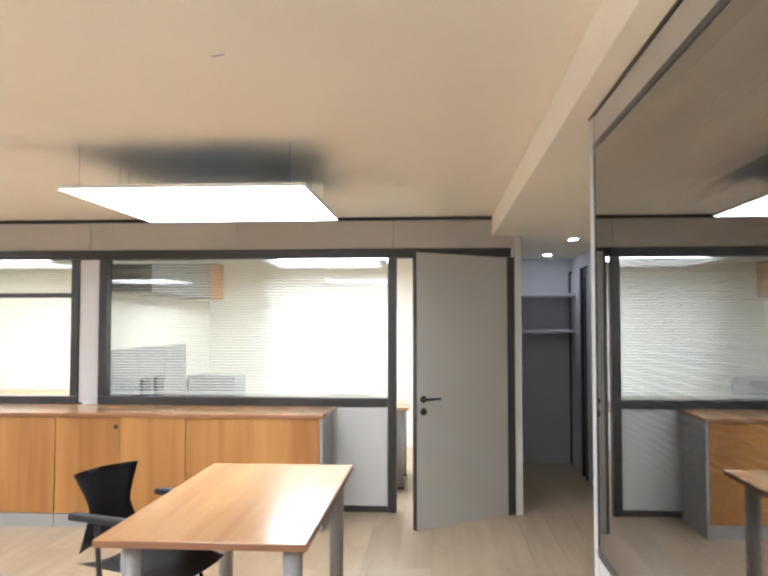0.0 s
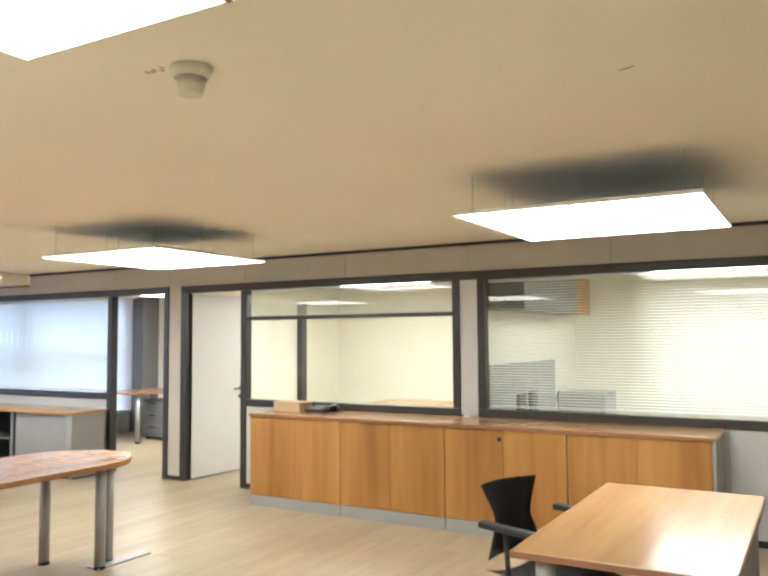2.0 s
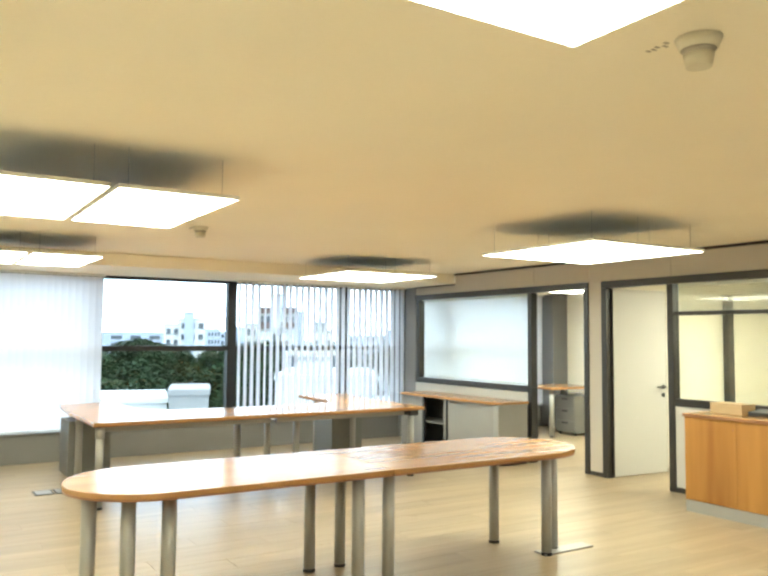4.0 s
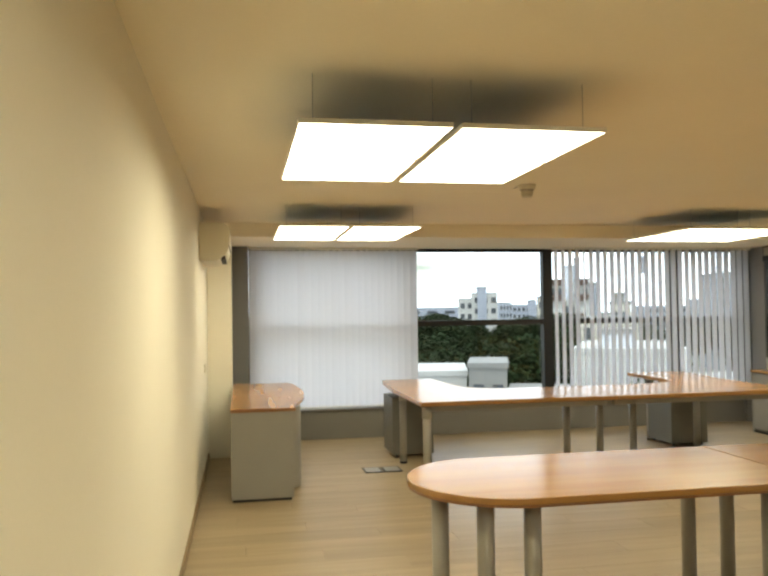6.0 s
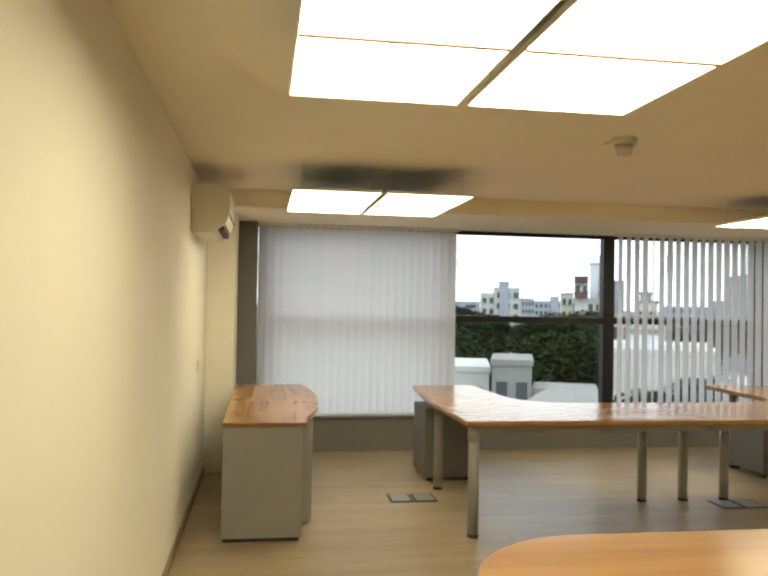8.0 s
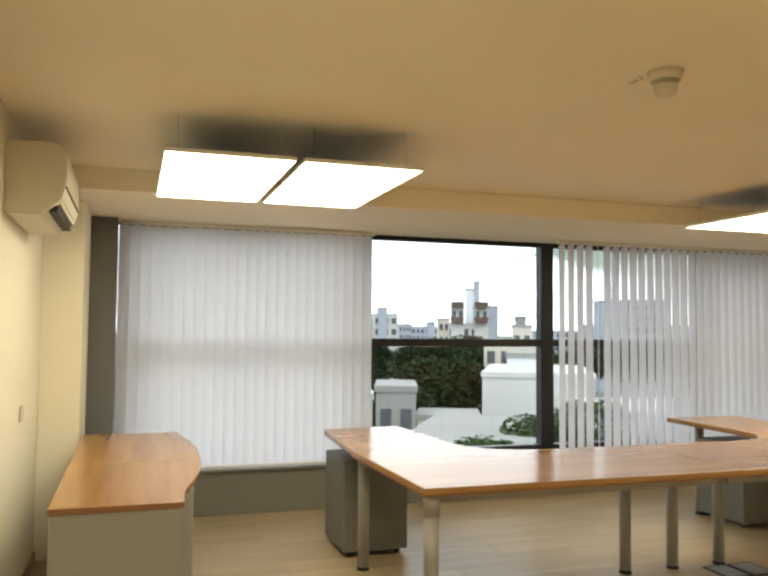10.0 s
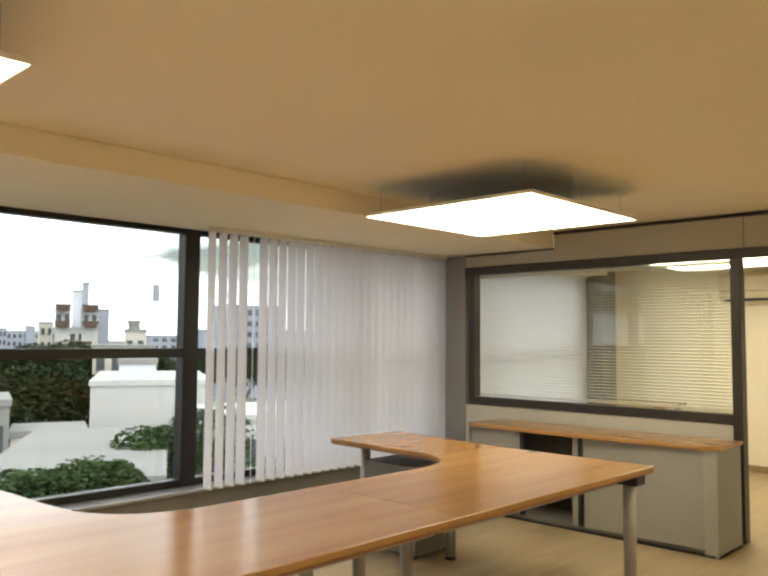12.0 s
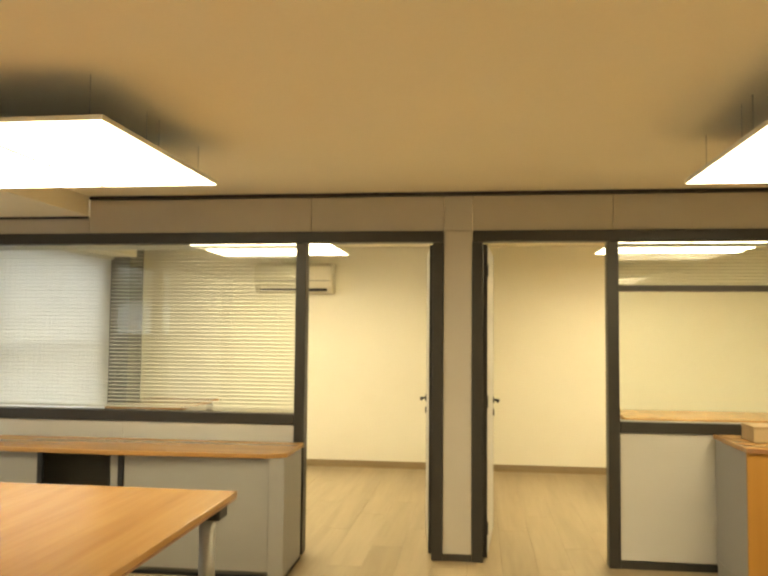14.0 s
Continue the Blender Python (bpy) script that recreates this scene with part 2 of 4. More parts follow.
def slab(outline, z0, z1, bevel=0.004):
    """A flat board of any outline, its edge softly rounded."""
    bm = bmesh.new()
    f = bm.faces.new([bm.verts.new((x, y, z0)) for x, y in outline])
    g = bmesh.ops.extrude_face_region(bm, geom=[f])
    bmesh.ops.translate(bm, vec=(0, 0, z1 - z0), verts=[v for v in g["geom"] if isinstance(v, bmesh.types.BMVert)])
    bmesh.ops.recalc_face_normals(bm, faces=bm.faces)
    if bevel:
        flat = [e for e in bm.edges if abs(e.verts[0].co.z - e.verts[1].co.z) < 1e-6]
        bmesh.ops.bevel(bm, geom=flat, offset=bevel, segments=2, affect="EDGES", profile=0.5)
    return bm


def part(name, bm, material, parent=None, label=""):
    me = bpy.data.meshes.new(name)
    bmesh.ops.recalc_face_normals(bm, faces=bm.faces)
    bm.to_mesh(me)
    bm.free()
    me.materials.append(material)
    ob = new(name, me)
    if parent:
        ob.parent = parent
    if label:
        ob["label"] = label
    return ob


def thing(name, label, category, at=(0, 0, 0), turn=0, group="", kind=""):
    ob = new(name)
    ob.empty_display_size = 0.1
    ob.matrix_world = pose(*at, 0, 0, turn)
    return tagged(ob, label, category, group, kind)


def arc(cx, cy, r, a0, a1, n=14):
    return [(cx + r * math.cos(radians(a0 + (a1 - a0) * i / n)), cy + r * math.sin(radians(a0 + (a1 - a0) * i / n))) for i in range(n + 1)]

# ---- the large structure ----
YP, CEIL, SOFF = 6.19, 2.36, 2.222
XW, XE, YS, YB = -9.78, 0.93, -0.58, 9.42


def structure(name, bm, material, label, category):
    return tagged(part(name, bm, material), label, category, kind="structure")


floor = thing("floor", "pale oak laminate floor laid in long planks", "floor", kind="structure")
part("subfloor", B(-10.3, 4.2, -1.2, 9.8, -0.3, -0.012), M_SLOT, floor)
structure("ceiling", B(-10.2, 4.2, -1.2, 9.8, CEIL, CEIL + 0.25), M_CEIL, "smooth cream painted ceiling", "ceiling")
structure("soffit_window", B(-9.95, -8.487, -0.58, YP - 0.012, SOFF, CEIL - 0.003), M_CEIL, "cream dropped soffit along the windows", "soffit")
structure("soffit_corridor", B(0.852, 4.0, 2.67, 9.4, 2.2, CEIL - 0.003), M_CEIL, "cream dropped ceiling over the corridor", "soffit")
structure("beam", B(0.85, 1.1, -0.58, 2.665, 2.2, CEIL - 0.003), M_CEIL, "cream bulkhead above the glazed office front", "beam")
structure("wall_south", B(-9.95, 4.1, YS - 0.2, YS, 0, CEIL - 0.002), M_WALL, "cream painted plaster wall", "wall")
structure("wall_pier", B(-9.6, -8.93, YS + 0.002, -0.34, 0, SOFF - 0.002), M_WALL, "cream plaster pier beside the window", "wall")
structure("column_corner", B(-9.95, -9.62, YS + 0.003, -0.16, 0, SOFF - 0.002), M_COLUMN, "dark grey corner column", "column")
structure("column_north", B(-9.95, -9.73, 6.12, 6.28, 0, SOFF - 0.002), M_COLUMN, "grey column where partition meets window", "column")
structure("column_back", B(-9.95, -9.55, 9.08, YB - 0.003, 0, CEIL - 0.002), M_COLUMN, "grey column in the corner of the office", "column")
structure("wall_back", B(-9.95, 1.3, YB, YB + 0.15, 0, CEIL - 0.002), M_WALL, "cream painted rear wall of the offices", "wall")
structure("wall_divider_1", B(-6.0, -5.92, YP + 0.1, YB - 0.002, 0, CEIL - 0.002), M_WALL, "cream dividing wall between offices", "wall")
structure("wall_divider_2", B(-2.50, -2.42, YP + 0.1, YB - 0.002, 0, CEIL - 0.002), M_WALL, "cream dividing wall between offices", "wall")
structure("wall_divider_3", B(1.02, 1.08, YP + 0.003, YB - 0.002, 0, 2.198), M_PANEL, "grey partition wall along the corridor", "wall")
structure("wall_corridor_east", B(1.86, 2.0, 6.4, 9.3, 0, 2.198), M_BLUE, "blue-grey corridor wall in shade", "wall")
structure("wall_corridor_end", B(1.083, 1.858, 8.45, 8.6, 0, 2.198), M_BLUE, "blue-grey wall behind the corridor shelves", "wall")
structure("wall_east", B(4.0, 4.1, -0.55, 9.3, 0, CEIL - 0.002), M_WALL, "plain cream wall", "wall")
structure("wall_hall", B(2.0, 4.0, 6.3, 6.4, 0, 2.198), M_WALL, "plain cream wall", "wall")
structure("wall_office", B(0.99, 4.0, 2.6, 2.665, 0, 2.198), M_PANEL, "grey partition wall of the dark office", "wall")

base = structure("baseboard", B(-8.925, 0.85, YS + 0.001, YS + 0.014, 0, 0.06), M_SKIRT, "brown wooden skirting along the wall", "skirting")
structure("baseboard_back_1", B(-9.3, -6.01, YB - 0.014, YB - 0.001, 0, 0.07), M_SKIRT, "brown wooden skirting", "skirting")
structure("baseboard_back_2", B(-5.91, -2.51, YB - 0.014, YB - 0.001, 0, 0.07), M_SKIRT, "brown wooden skirting", "skirting")
structure("upstand", B(-10.0, XW, -0.158, YB - 0.4, 0, 0.335), M_UPSTAND, "grey metal upstand below the windows", "upstand")
sill = structure("window_sill", B(-10.02, XW + 0.035, -0.158, YB - 0.4, 0.337, 0.358, bevel=0.004), M_SILL, "blue-grey metal window sill", "sill")
structure("wall_facade_end", B(-10.05, -9.955, 8.977, 9.6, 0, SOFF - 0.002), M_COLUMN, "grey wall strip beside the office window", "wall")
structure("wall_facade_top", B(-10.05, -9.955, -0.6, YB, SOFF, CEIL - 0.002), M_WALL, "wall strip above the windows", "wall")


# partition: frames, panels and glazing between the main room and the offices
wall_n = thing("wall_north", "office partition of grey panels in dark frames", "partition", kind="structure")
F = 0.07
Y0, Y1 = YP, YP + 0.09
for a, b in ((-9.44, -8.49), (-8.488, -6.93), (-6.926, -6.05), (-6.046, -5.866), (-5.862, -4.98), (-4.976, -3.74), (-3.736, -2.46), (-2.456, -1.22), (-1.216, 0.06), (0.064, 1.02)):
    part("upper_panel", B(a, b, Y0 + 0.012, Y1 - 0.01, 2.105, 2.21 if b < -8.4 else 2.333, bevel=0.002), M_UPPER, wall_n)
part("filler_panel", B(-9.728, -9.442, Y0 + 0.004, Y1 - 0.004, 0.0, 2.218, bevel=0.003), M_COLFILL, wall_n)
part("shadow_gap", B(-8.487, 1.02, Y0 + 0.03, Y1 - 0.02, 2.333, CEIL - 0.001), M_SLOT, wall_n)
part("gap_trim", B(-8.487, 0.85, Y0 - 0.006, Y0 + 0.028, 2.336, CEIL - 0.002), M_FRAME, wall_n)
part("gap_trim", B(-9.44, -8.49, Y0 - 0.006, Y0 + 0.01, 2.205, 2.221), M_FRAME, wall_n)
for a, b in ((-9.44, -6.052), (-5.864, 1.0)):
    part("head_rail", B(a, b, Y0 - 0.01, Y1, 2.03, 2.103, bevel=0.004), M_FRAME, wall_n)
part("post_panel", B(-6.049, -5.867, Y0 + 0.004, Y1 - 0.004, 0.01, 2.103, bevel=0.003), M_UPPER, wall_n)
part("post_panel", B(-2.54, -2.375, Y0 + 0.006, Y1 - 0.004, 0.85, 2.028, bevel=0.003), M_PANEL, wall_n)
for a in (-9.40, -7.025, -6.12, -5.866, -5.02, 0.015, 0.955):
    lo = 0.0 if a not in (-9.40,) else 0.83
    part("mullion", B(a, a + F, Y0 - 0.008, Y1 - 0.002, lo, 2.028, bevel=0.004), M_FRAME, wall_n)
part("mullion", B(-2.61, -2.542, Y0 - 0.008, Y1 - 0.002, 0.905, 2.028, bevel=0.004), M_FRAME, wall_n)
part("mullion", B(-2.373, -2.305, Y0 - 0.008, Y1 - 0.002, 0.905, 2.028, bevel=0.004), M_FRAME, wall_n)
for a, b in ((-9.33, -7.027), (-4.948, -2.542), (-2.373, 0.013)):
    part("sill_rail", B(a, b, Y0 - 0.009, Y1 - 0.001, 0.832, 0.903, bevel=0.004), M_FRAME, wall_n)
for a, b in ((-9.44, -8.2), (-8.198, -7.027), (-4.948, -3.75), (-3.746, -2.5), (-2.496, -1.2), (-1.196, -0.4), (-0.396, 0.013)):
    part("base_panel", B(a, b, Y0 + 0.006, Y1 - 0.006, 0.05, 0.83, bevel=0.002), M_PANEL, wall_n)
for a, b in ((-9.44, -7.027), (-4.948, 0.013), (-6.049, -5.867)):
    part("plinth", B(a, b, Y0 + 0.001, Y1 - 0.003, 0.0, 0.045), M_FRAME, wall_n)
part("end_cap", B(1.022, 1.036, Y0 - 0.004, Y1, 0.0, 2.198), M_PANEL, wall_n)


def pane_window(name, x0, x1, z0, z1, slats, tilt, label, y=YP + 0.045):
    """A glazed bay with a venetian blind of thin slats behind the pane."""
    w = thing(name, label, "window", (0, 0, 0), kind="structure")
    p = part("pane", B(x0, x1, y - 0.004, y + 0.002, z0, z1), M_PART_GLASS, w)
    p.visible_shadow = False
    bm = bmesh.new()
    for z in slats:
        d, h = 0.011 * math.cos(radians(tilt)), 0.011 * math.sin(radians(tilt))
        box(bm, x0 + 0.012, x1 - 0.012, y + 0.035 - d, y + 0.035 + d, z - 0.0006, z + 0.0006)
        for v in bm.verts[-8:]:
            v.co.z += h * (1 if v.co.y > y + 0.035 else -1)
    if slats:
        s = part("venetian_slats", bm, M_VENET, w, "thin pale metal blind slats")
        s["kind"] = "stuff"
        part("blind_head", B(x0 + 0.01, x1 - 0.01, y + 0.02, y + 0.05, z1 - 0.03, z1 - 0.004), M_VENET, w)
        part("bottom_rail", B(x0 + 0.012, x1 - 0.012, y + 0.024, y + 0.046, min(slats) - 0.022, min(slats) - 0.01), M_VENET, w)
    return w


def steps(a, b, d):
    return [a + d * i for i in range(int((b - a) / d) + 1)]


pane_window("window_1", -2.303, 0.013, 0.905, 2.028, steps(0.94, 1.99, 0.023), 11, "office window with a venetian blind, slats open")
w2 = pane_window("window_2", -4.948, -2.612, 0.905, 2.028, steps(1.77, 1.99, 0.021), 22, "office window with a venetian blind drawn up")
part("transom", B(-4.948, -2.612, Y0 - 0.002, Y1 - 0.006, 1.715, 1.752, bevel=0.003), M_FRAME, w2)
pane_window("window_3", -9.33, -7.027, 0.905, 2.028, steps(0.94, 1.99, 0.025), 8, "office window with a venetian blind, slats open")

# glazed front of the dark office beside the start of the walk
wall_e = thing("wall_glazed_east", "glazed office front in dark frames with pale base panels", "partition", kind="structure")
part("end_post", B(0.93, 0.985, 2.60, 2.662, 0.0, 2.198, bevel=0.003), M_PANEL, wall_e)
part("base_panel", B(0.935, 0.98, -0.57, 2.598, 0.0, 0.755), M_PANEL, wall_e)
part("top_panel", B(0.935, 0.98, -0.57, 2.598, 2.10, 2.19), M_UPPER, wall_e)
part("gap_trim", B(0.928, 0.95, -0.57, 2.66, 2.191, 2.1995), M_FRAME, wall_e)
part("sill_rail", B(0.927, 0.985, -0.57, 2.598, 0.757, 0.785, bevel=0.004), M_FRAME, wall_e)
part("head_rail", B(0.927, 0.985, -0.57, 2.598, 2.076, 2.098, bevel=0.004), M_FRAME, wall_e)
part("mullion", B(0.928, 0.984, 2.582, 2.598, 0.787, 2.074, bevel=0.003), M_FRAME, wall_e)
wg = thing("window_4", "dark office window reflecting the room, blind behind it", "window", kind="structure")
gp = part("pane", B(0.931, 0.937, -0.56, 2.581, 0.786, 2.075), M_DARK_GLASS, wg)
bm = bmesh.new()
for z in steps(0.84, 2.02, 0.021):
    box(bm, 0.99, 1.01, -0.55, 2.54, z - 0.0006, z + 0.0006)
part("venetian_slats", bm, M_VENET, wg, "thin pale metal blind slats")["kind"] = "stuff"


# doors of the partition
def door(name, hinge, turn, width, label, swing=1):
    """A flush leaf hinged at the local origin, reaching along local x, lever and lock on both faces."""
    d = thing(name, label, "door", (hinge[0], hinge[1], 0), turn, kind="structure")
    part("leaf", B(0.004, width, -0.02, 0.02, 0.012, 2.022, bevel=0.002), M_DOOR, d)
    for e in (0.0015, width + 0.0015):
        part("edge_strip", B(e - 0.003, e + 0.0015, -0.021, 0.021, 0.012, 2.022), M_FRAME, d)
    for s in (-1, 1):
        h = tube(bmesh.new(), (width - 0.06, s * 0.0205, 0.95), (width - 0.06, s * 0.029, 0.95), 0.026)
        handle = part("rosette", h, M_BLACK, d)
        bar = tube(bmesh.new(), (width - 0.06, s * 0.029, 0.95), (width - 0.06, s * 0.062, 0.95), 0.009)
        tube(bar, (width - 0.052, s * 0.06, 0.95), (width - 0.19, s * 0.06, 0.95), 0.0095)
        part("lever", bar, M_BLACK, d, "black lever handle")
        part("lock", tube(bmesh.new(), (width - 0.06, s * 0.0205, 0.86), (width - 0.06, s * 0.03, 0.86), 0.026), M_BLACK, d)
    for z in (0.2, 1.0, 1.85):
        part("hinge", T((-0.004, -0.02, z - 0.04), (-0.004, -0.02, z + 0.04), 0.008, n=8), M_FRAME, d)
    return d


door("door_1", (0.955, YP - 0.016), 180 + 37, 0.885, "pale grey flush office door standing ajar")
door("door_2", (-5.788, YP + 0.07), 86, 0.80, "pale grey flush office door open inwards")
door("door_3", (-6.126, YP + 0.11), 95, 0.82, "pale grey flush office door folded back into the office")

# window wall: frames and panes
fac = thing("window_frames", "black aluminium window frames along the facade", "window frame", kind="structure")
XF = -9.885
for y in (-0.155, 1.70, 3.45, 5.20, 6.95, 8.85):
    part("mullion", B(XF - 0.10, XF, y, y + 0.125, 0.364, SOFF - 0.002, bevel=0.004), M_ALU, fac)
part("transom", B(XF - 0.09, XF - 0.01, -0.03, 8.85, 1.285, 1.352, bevel=0.004), M_ALU, fac)
part("sill_frame", B(XF - 0.095, XF - 0.006, -0.03, 8.85, 0.364, 0.415, bevel=0.004), M_ALU, fac)
part("head_frame", B(XF - 0.095, XF - 0.006, -0.03, 8.85, 2.185, SOFF - 0.001, bevel=0.004), M_ALU, fac)
for i, (a, b) in enumerate(((-0.03, 1.70), (1.825, 3.45), (3.575, 5.20), (5.325, 6.95), (7.075, 8.85))):
    w = thing("window_%d" % (i + 5), "large clear pane over the city", "window", kind="structure")
    for z0, z1 in ((0.416, 1.284), (1.353, 2.184)):
        g = part("pane", B(XF - 0.055, XF - 0.049, a, b, z0, z1), M_GLASS, w)
        g.visible_shadow = False


def slat_mesh(width):
    bm = bmesh.new()
    vs = []
    for k in range(5):
        u = (k / 4 - 0.5) * width
        bow = 0.004 * (1 - (2 * k / 4 - 1) ** 2)
        vs.append([bm.verts.new((bow, u, z)) for z in (0, 1.80)])
    for k in range(4):
        f = bm.faces.new((vs[k][0], vs[k + 1][0], vs[k + 1][1], vs[k][1]))
        f.smooth = True
    return bm


def vertical_blind(name, y0, y1, pitch, width, angle, label, jitter=3, stray=-1, at_x=-9.74):
    small = {}
    v = thing(name, label, "blind", (at_x, 0, 0))
    part("head_track", B(-0.02, 0.02, y0, y1, SOFF - 0.03, SOFF - 0.002, bevel=0.003), M_WHITE, v)
    first = None
    n = int((y1 - y0) / pitch)
    for i in range(n):
        y = y0 + pitch * (i + 0.5)
        if first is None:
            first = part("slat", slat_mesh(width), M_SLAT, v)
            ob = first
        else:
            ob = new("slat", first.data)
            ob.parent = v
        a = angle + random.uniform(-jitter, jitter) + (-42 if i == stray else 0)
        ob.matrix_basis = pose(0, y, 0.385, 0, 0, a)
        for name_, box_ in (("carrier", (-0.006, 0.006, -0.012, 0.012, 1.801, 1.807)), ("weight", (-0.003, 0.009, -width / 2 + 0.004, width / 2 - 0.004, -0.016, -0.001))):
            if i == 0:
                small[name_] = part(name_, B(*box_), M_WHITE, v)
                piece = small[name_]
            else:
                piece = new(name_, small[name_].data)
                piece.parent = v
            piece.matrix_basis = pose(0, y, 0.385, 0, 0, a)
    return v


vertical_blind("vertical_blind", -0.145, 1.83, 0.078, 0.090, 7, "closed white fabric vertical blind at the window", 0.6)
vertical_blind("vertical_blind", 3.48, 6.17, 0.092, 0.102, 92, "white fabric vertical blind with slats turned open", 3, 4, -9.66)
vertical_blind("vertical_blind", 6.35, 9.05, 0.078, 0.092, -12, "closed white fabric vertical blind in the office", 2)


# ---- lamps ----
def ceiling_light(x0, x1, y0, y1, group, glow, z=2.15):
    """A slim suspended panel with two diffusers, hung on wires."""
    cx, cy = (x0 + x1) / 2, (y0 + y1) / 2
    hx, hy = (x1 - x0) / 2, (y1 - y0) / 2
    c = thing("ceiling_light", "slim suspended white light panel, lit", "ceiling light", (cx, cy, z), 0, group)
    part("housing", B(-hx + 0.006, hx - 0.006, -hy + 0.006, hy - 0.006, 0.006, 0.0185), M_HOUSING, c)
    for a, b in ((-hx, -hx + 0.005), (hx - 0.005, hx)):
        part("rim", B(a, b, -hy, hy, -0.001, 0.0182), M_WHITE, c)
    for a, b in ((-hy, -hy + 0.005), (hy - 0.005, hy)):
        part("rim", B(-hx + 0.0052, hx - 0.0052, a, b, -0.001, 0.0182), M_WHITE, c)
    part("divider", B(-0.007, 0.007, -hy + 0.0055, hy - 0.0055, -0.006, 0.0056), M_EDGE, c)
    for a, b in ((-hx + 0.0055, -0.0075), (0.0075, hx - 0.0055)):
        part("diffuser", B(a, b, -hy + 0.0055, hy - 0.0055, -0.002, 0.0055), glow, c, "glowing white diffuser")
    for sx in (-1, 1):
        for sy in (-1, 1):
            part("wire", T((sx * (hx - 0.08), sy * (hy - 0.06), 0.018), (sx * (hx - 0.08), sy * (hy - 0.06), CEIL - z), 0.0011, n=6), M_LEG, c)
            part("bracket", B(sx * (hx - 0.08) - 0.015, sx * (hx - 0.08) + 0.015, sy * (hy - 0.06) - 0.01, sy * (hy - 0.06) + 0.01, 0.0185, 0.03), M_LEG, c)
    return c


def light_pair(x0, y0, group, glow, z=2.15, w=1.19, d=1.19, gap=0.017):
    ceiling_light(x0, x0 + w, y0, y0 + d / 2 - gap, group, glow, z)
    ceiling_light(x0, x0 + w, y0 + d / 2 + gap, y0 + d, group, glow, z)


for x0, y0, z0 in ((-1.39, 3.55, 2.145), (-4.875, 3.72, 2.147), (-8.32, 3.73, 2.177), (-1.30, -0.13, 2.15), (-4.82, -0.03, 2.155), (-8.335, 0.07, 2.177)):
    light_pair(x0, y0, "light panels of the main room", M_LIGHT, z0, gap=0.002 if y0 > 2 else 0.017)
for x0, y0, glow in ((-8.2, 7.0, M_LIGHT2), (-4.8, 7.0, M_LIGHT2), (-1.2, 7.0, M_LIGHT3)):
    light_pair(x0, y0, "light panels of the offices", glow)
for x, y in ((1.53, 6.42), (1.53, 7.9)):
    d = thing("downlight", "small round recessed downlight, lit", "downlight", (x, y, 2.2), 0, "corridor downlights")
    part("trim_ring", tube(bmesh.new(), (0, 0, -0.008), (0, 0, -0.0005), 0.055, 0.06, n=24), M_WHITE, d)
    part("lens", tube(bmesh.new(), (0, 0, -0.012), (0, 0, -0.0085), 0.033, n=24), M_SPOT, d)


# ---- furniture of the main room ----
def leg(parent, x, y, top, r=0.035, foot=True):
    l = part("leg", T((x, y, 0.02), (x, y, top), r, n=20), M_LEG, parent)
    if foot:
        part("foot", tube(bmesh.new(), (x, y, 0.0), (x, y, 0.0195), r * 1.12, r * 1.02, n=20), M_BLACK, l)
    return l


# low cupboards along the partition
CAB0, CABW, CABY = -4.40, 0.99, 5.59
for i in range(4):
    x0 = CAB0 + i * CABW
    c = thing("cupboard", ("low beech-fronted cupboard with double doors beside the partition", "low beech-fronted cupboard with a keyhole escutcheon on its door")[i == 2], "cupboard", (x0, CABY, 0), 0, "row of low cupboards")
    part("carcass", B(0.004, CABW - 0.004, 0.02, 0.55, 0.10, 0.811), M_GREY, c)
    part("plinth", B(0.003, CABW - 0.003, 0.004, 0.54, 0.0, 0.098), M_GREY, c, "grey laminate plinth")
    part("door", B(0.004, CABW / 2 - 0.0012, -0.001, 0.018, 0.102, 0.811, bevel=0.0015), M_FRONT, c)
    dr = part("door", B(CABW / 2 + 0.0012, CABW - 0.004, -0.001, 0.018, 0.102, 0.811, bevel=0.0015), M_FRONT, c)
    part("lock", T((CABW / 2 - 0.03, -0.006, 0.74), (CABW / 2 - 0.03, -0.0012, 0.74), 0.017 if i == 2 else 0.008), M_BLACK if i == 2 else M_EDGE, dr)
side = thing("end_panel", "grey end panel closing the cupboard row", "panel", (CAB0 + 4 * CABW + 0.001, CABY, 0))
part("board", B(0, 0.02, 0, 0.55, 0, 0.812), M_GREY, side)
ct = thing("worktop", "long beech worktop over the low cupboards", "worktop", (CAB0 - 0.005, CABY - 0.015, 0.813))
part("board", B(0, 4 * CABW + 0.03, 0, 0.585, 0.0, 0.028, bevel=0.003), M_TOPX, ct)
part("edging", B(0.002, 4 * CABW + 0.028, -0.0025, -0.0003, 0.003, 0.025), M_EDGE, ct)

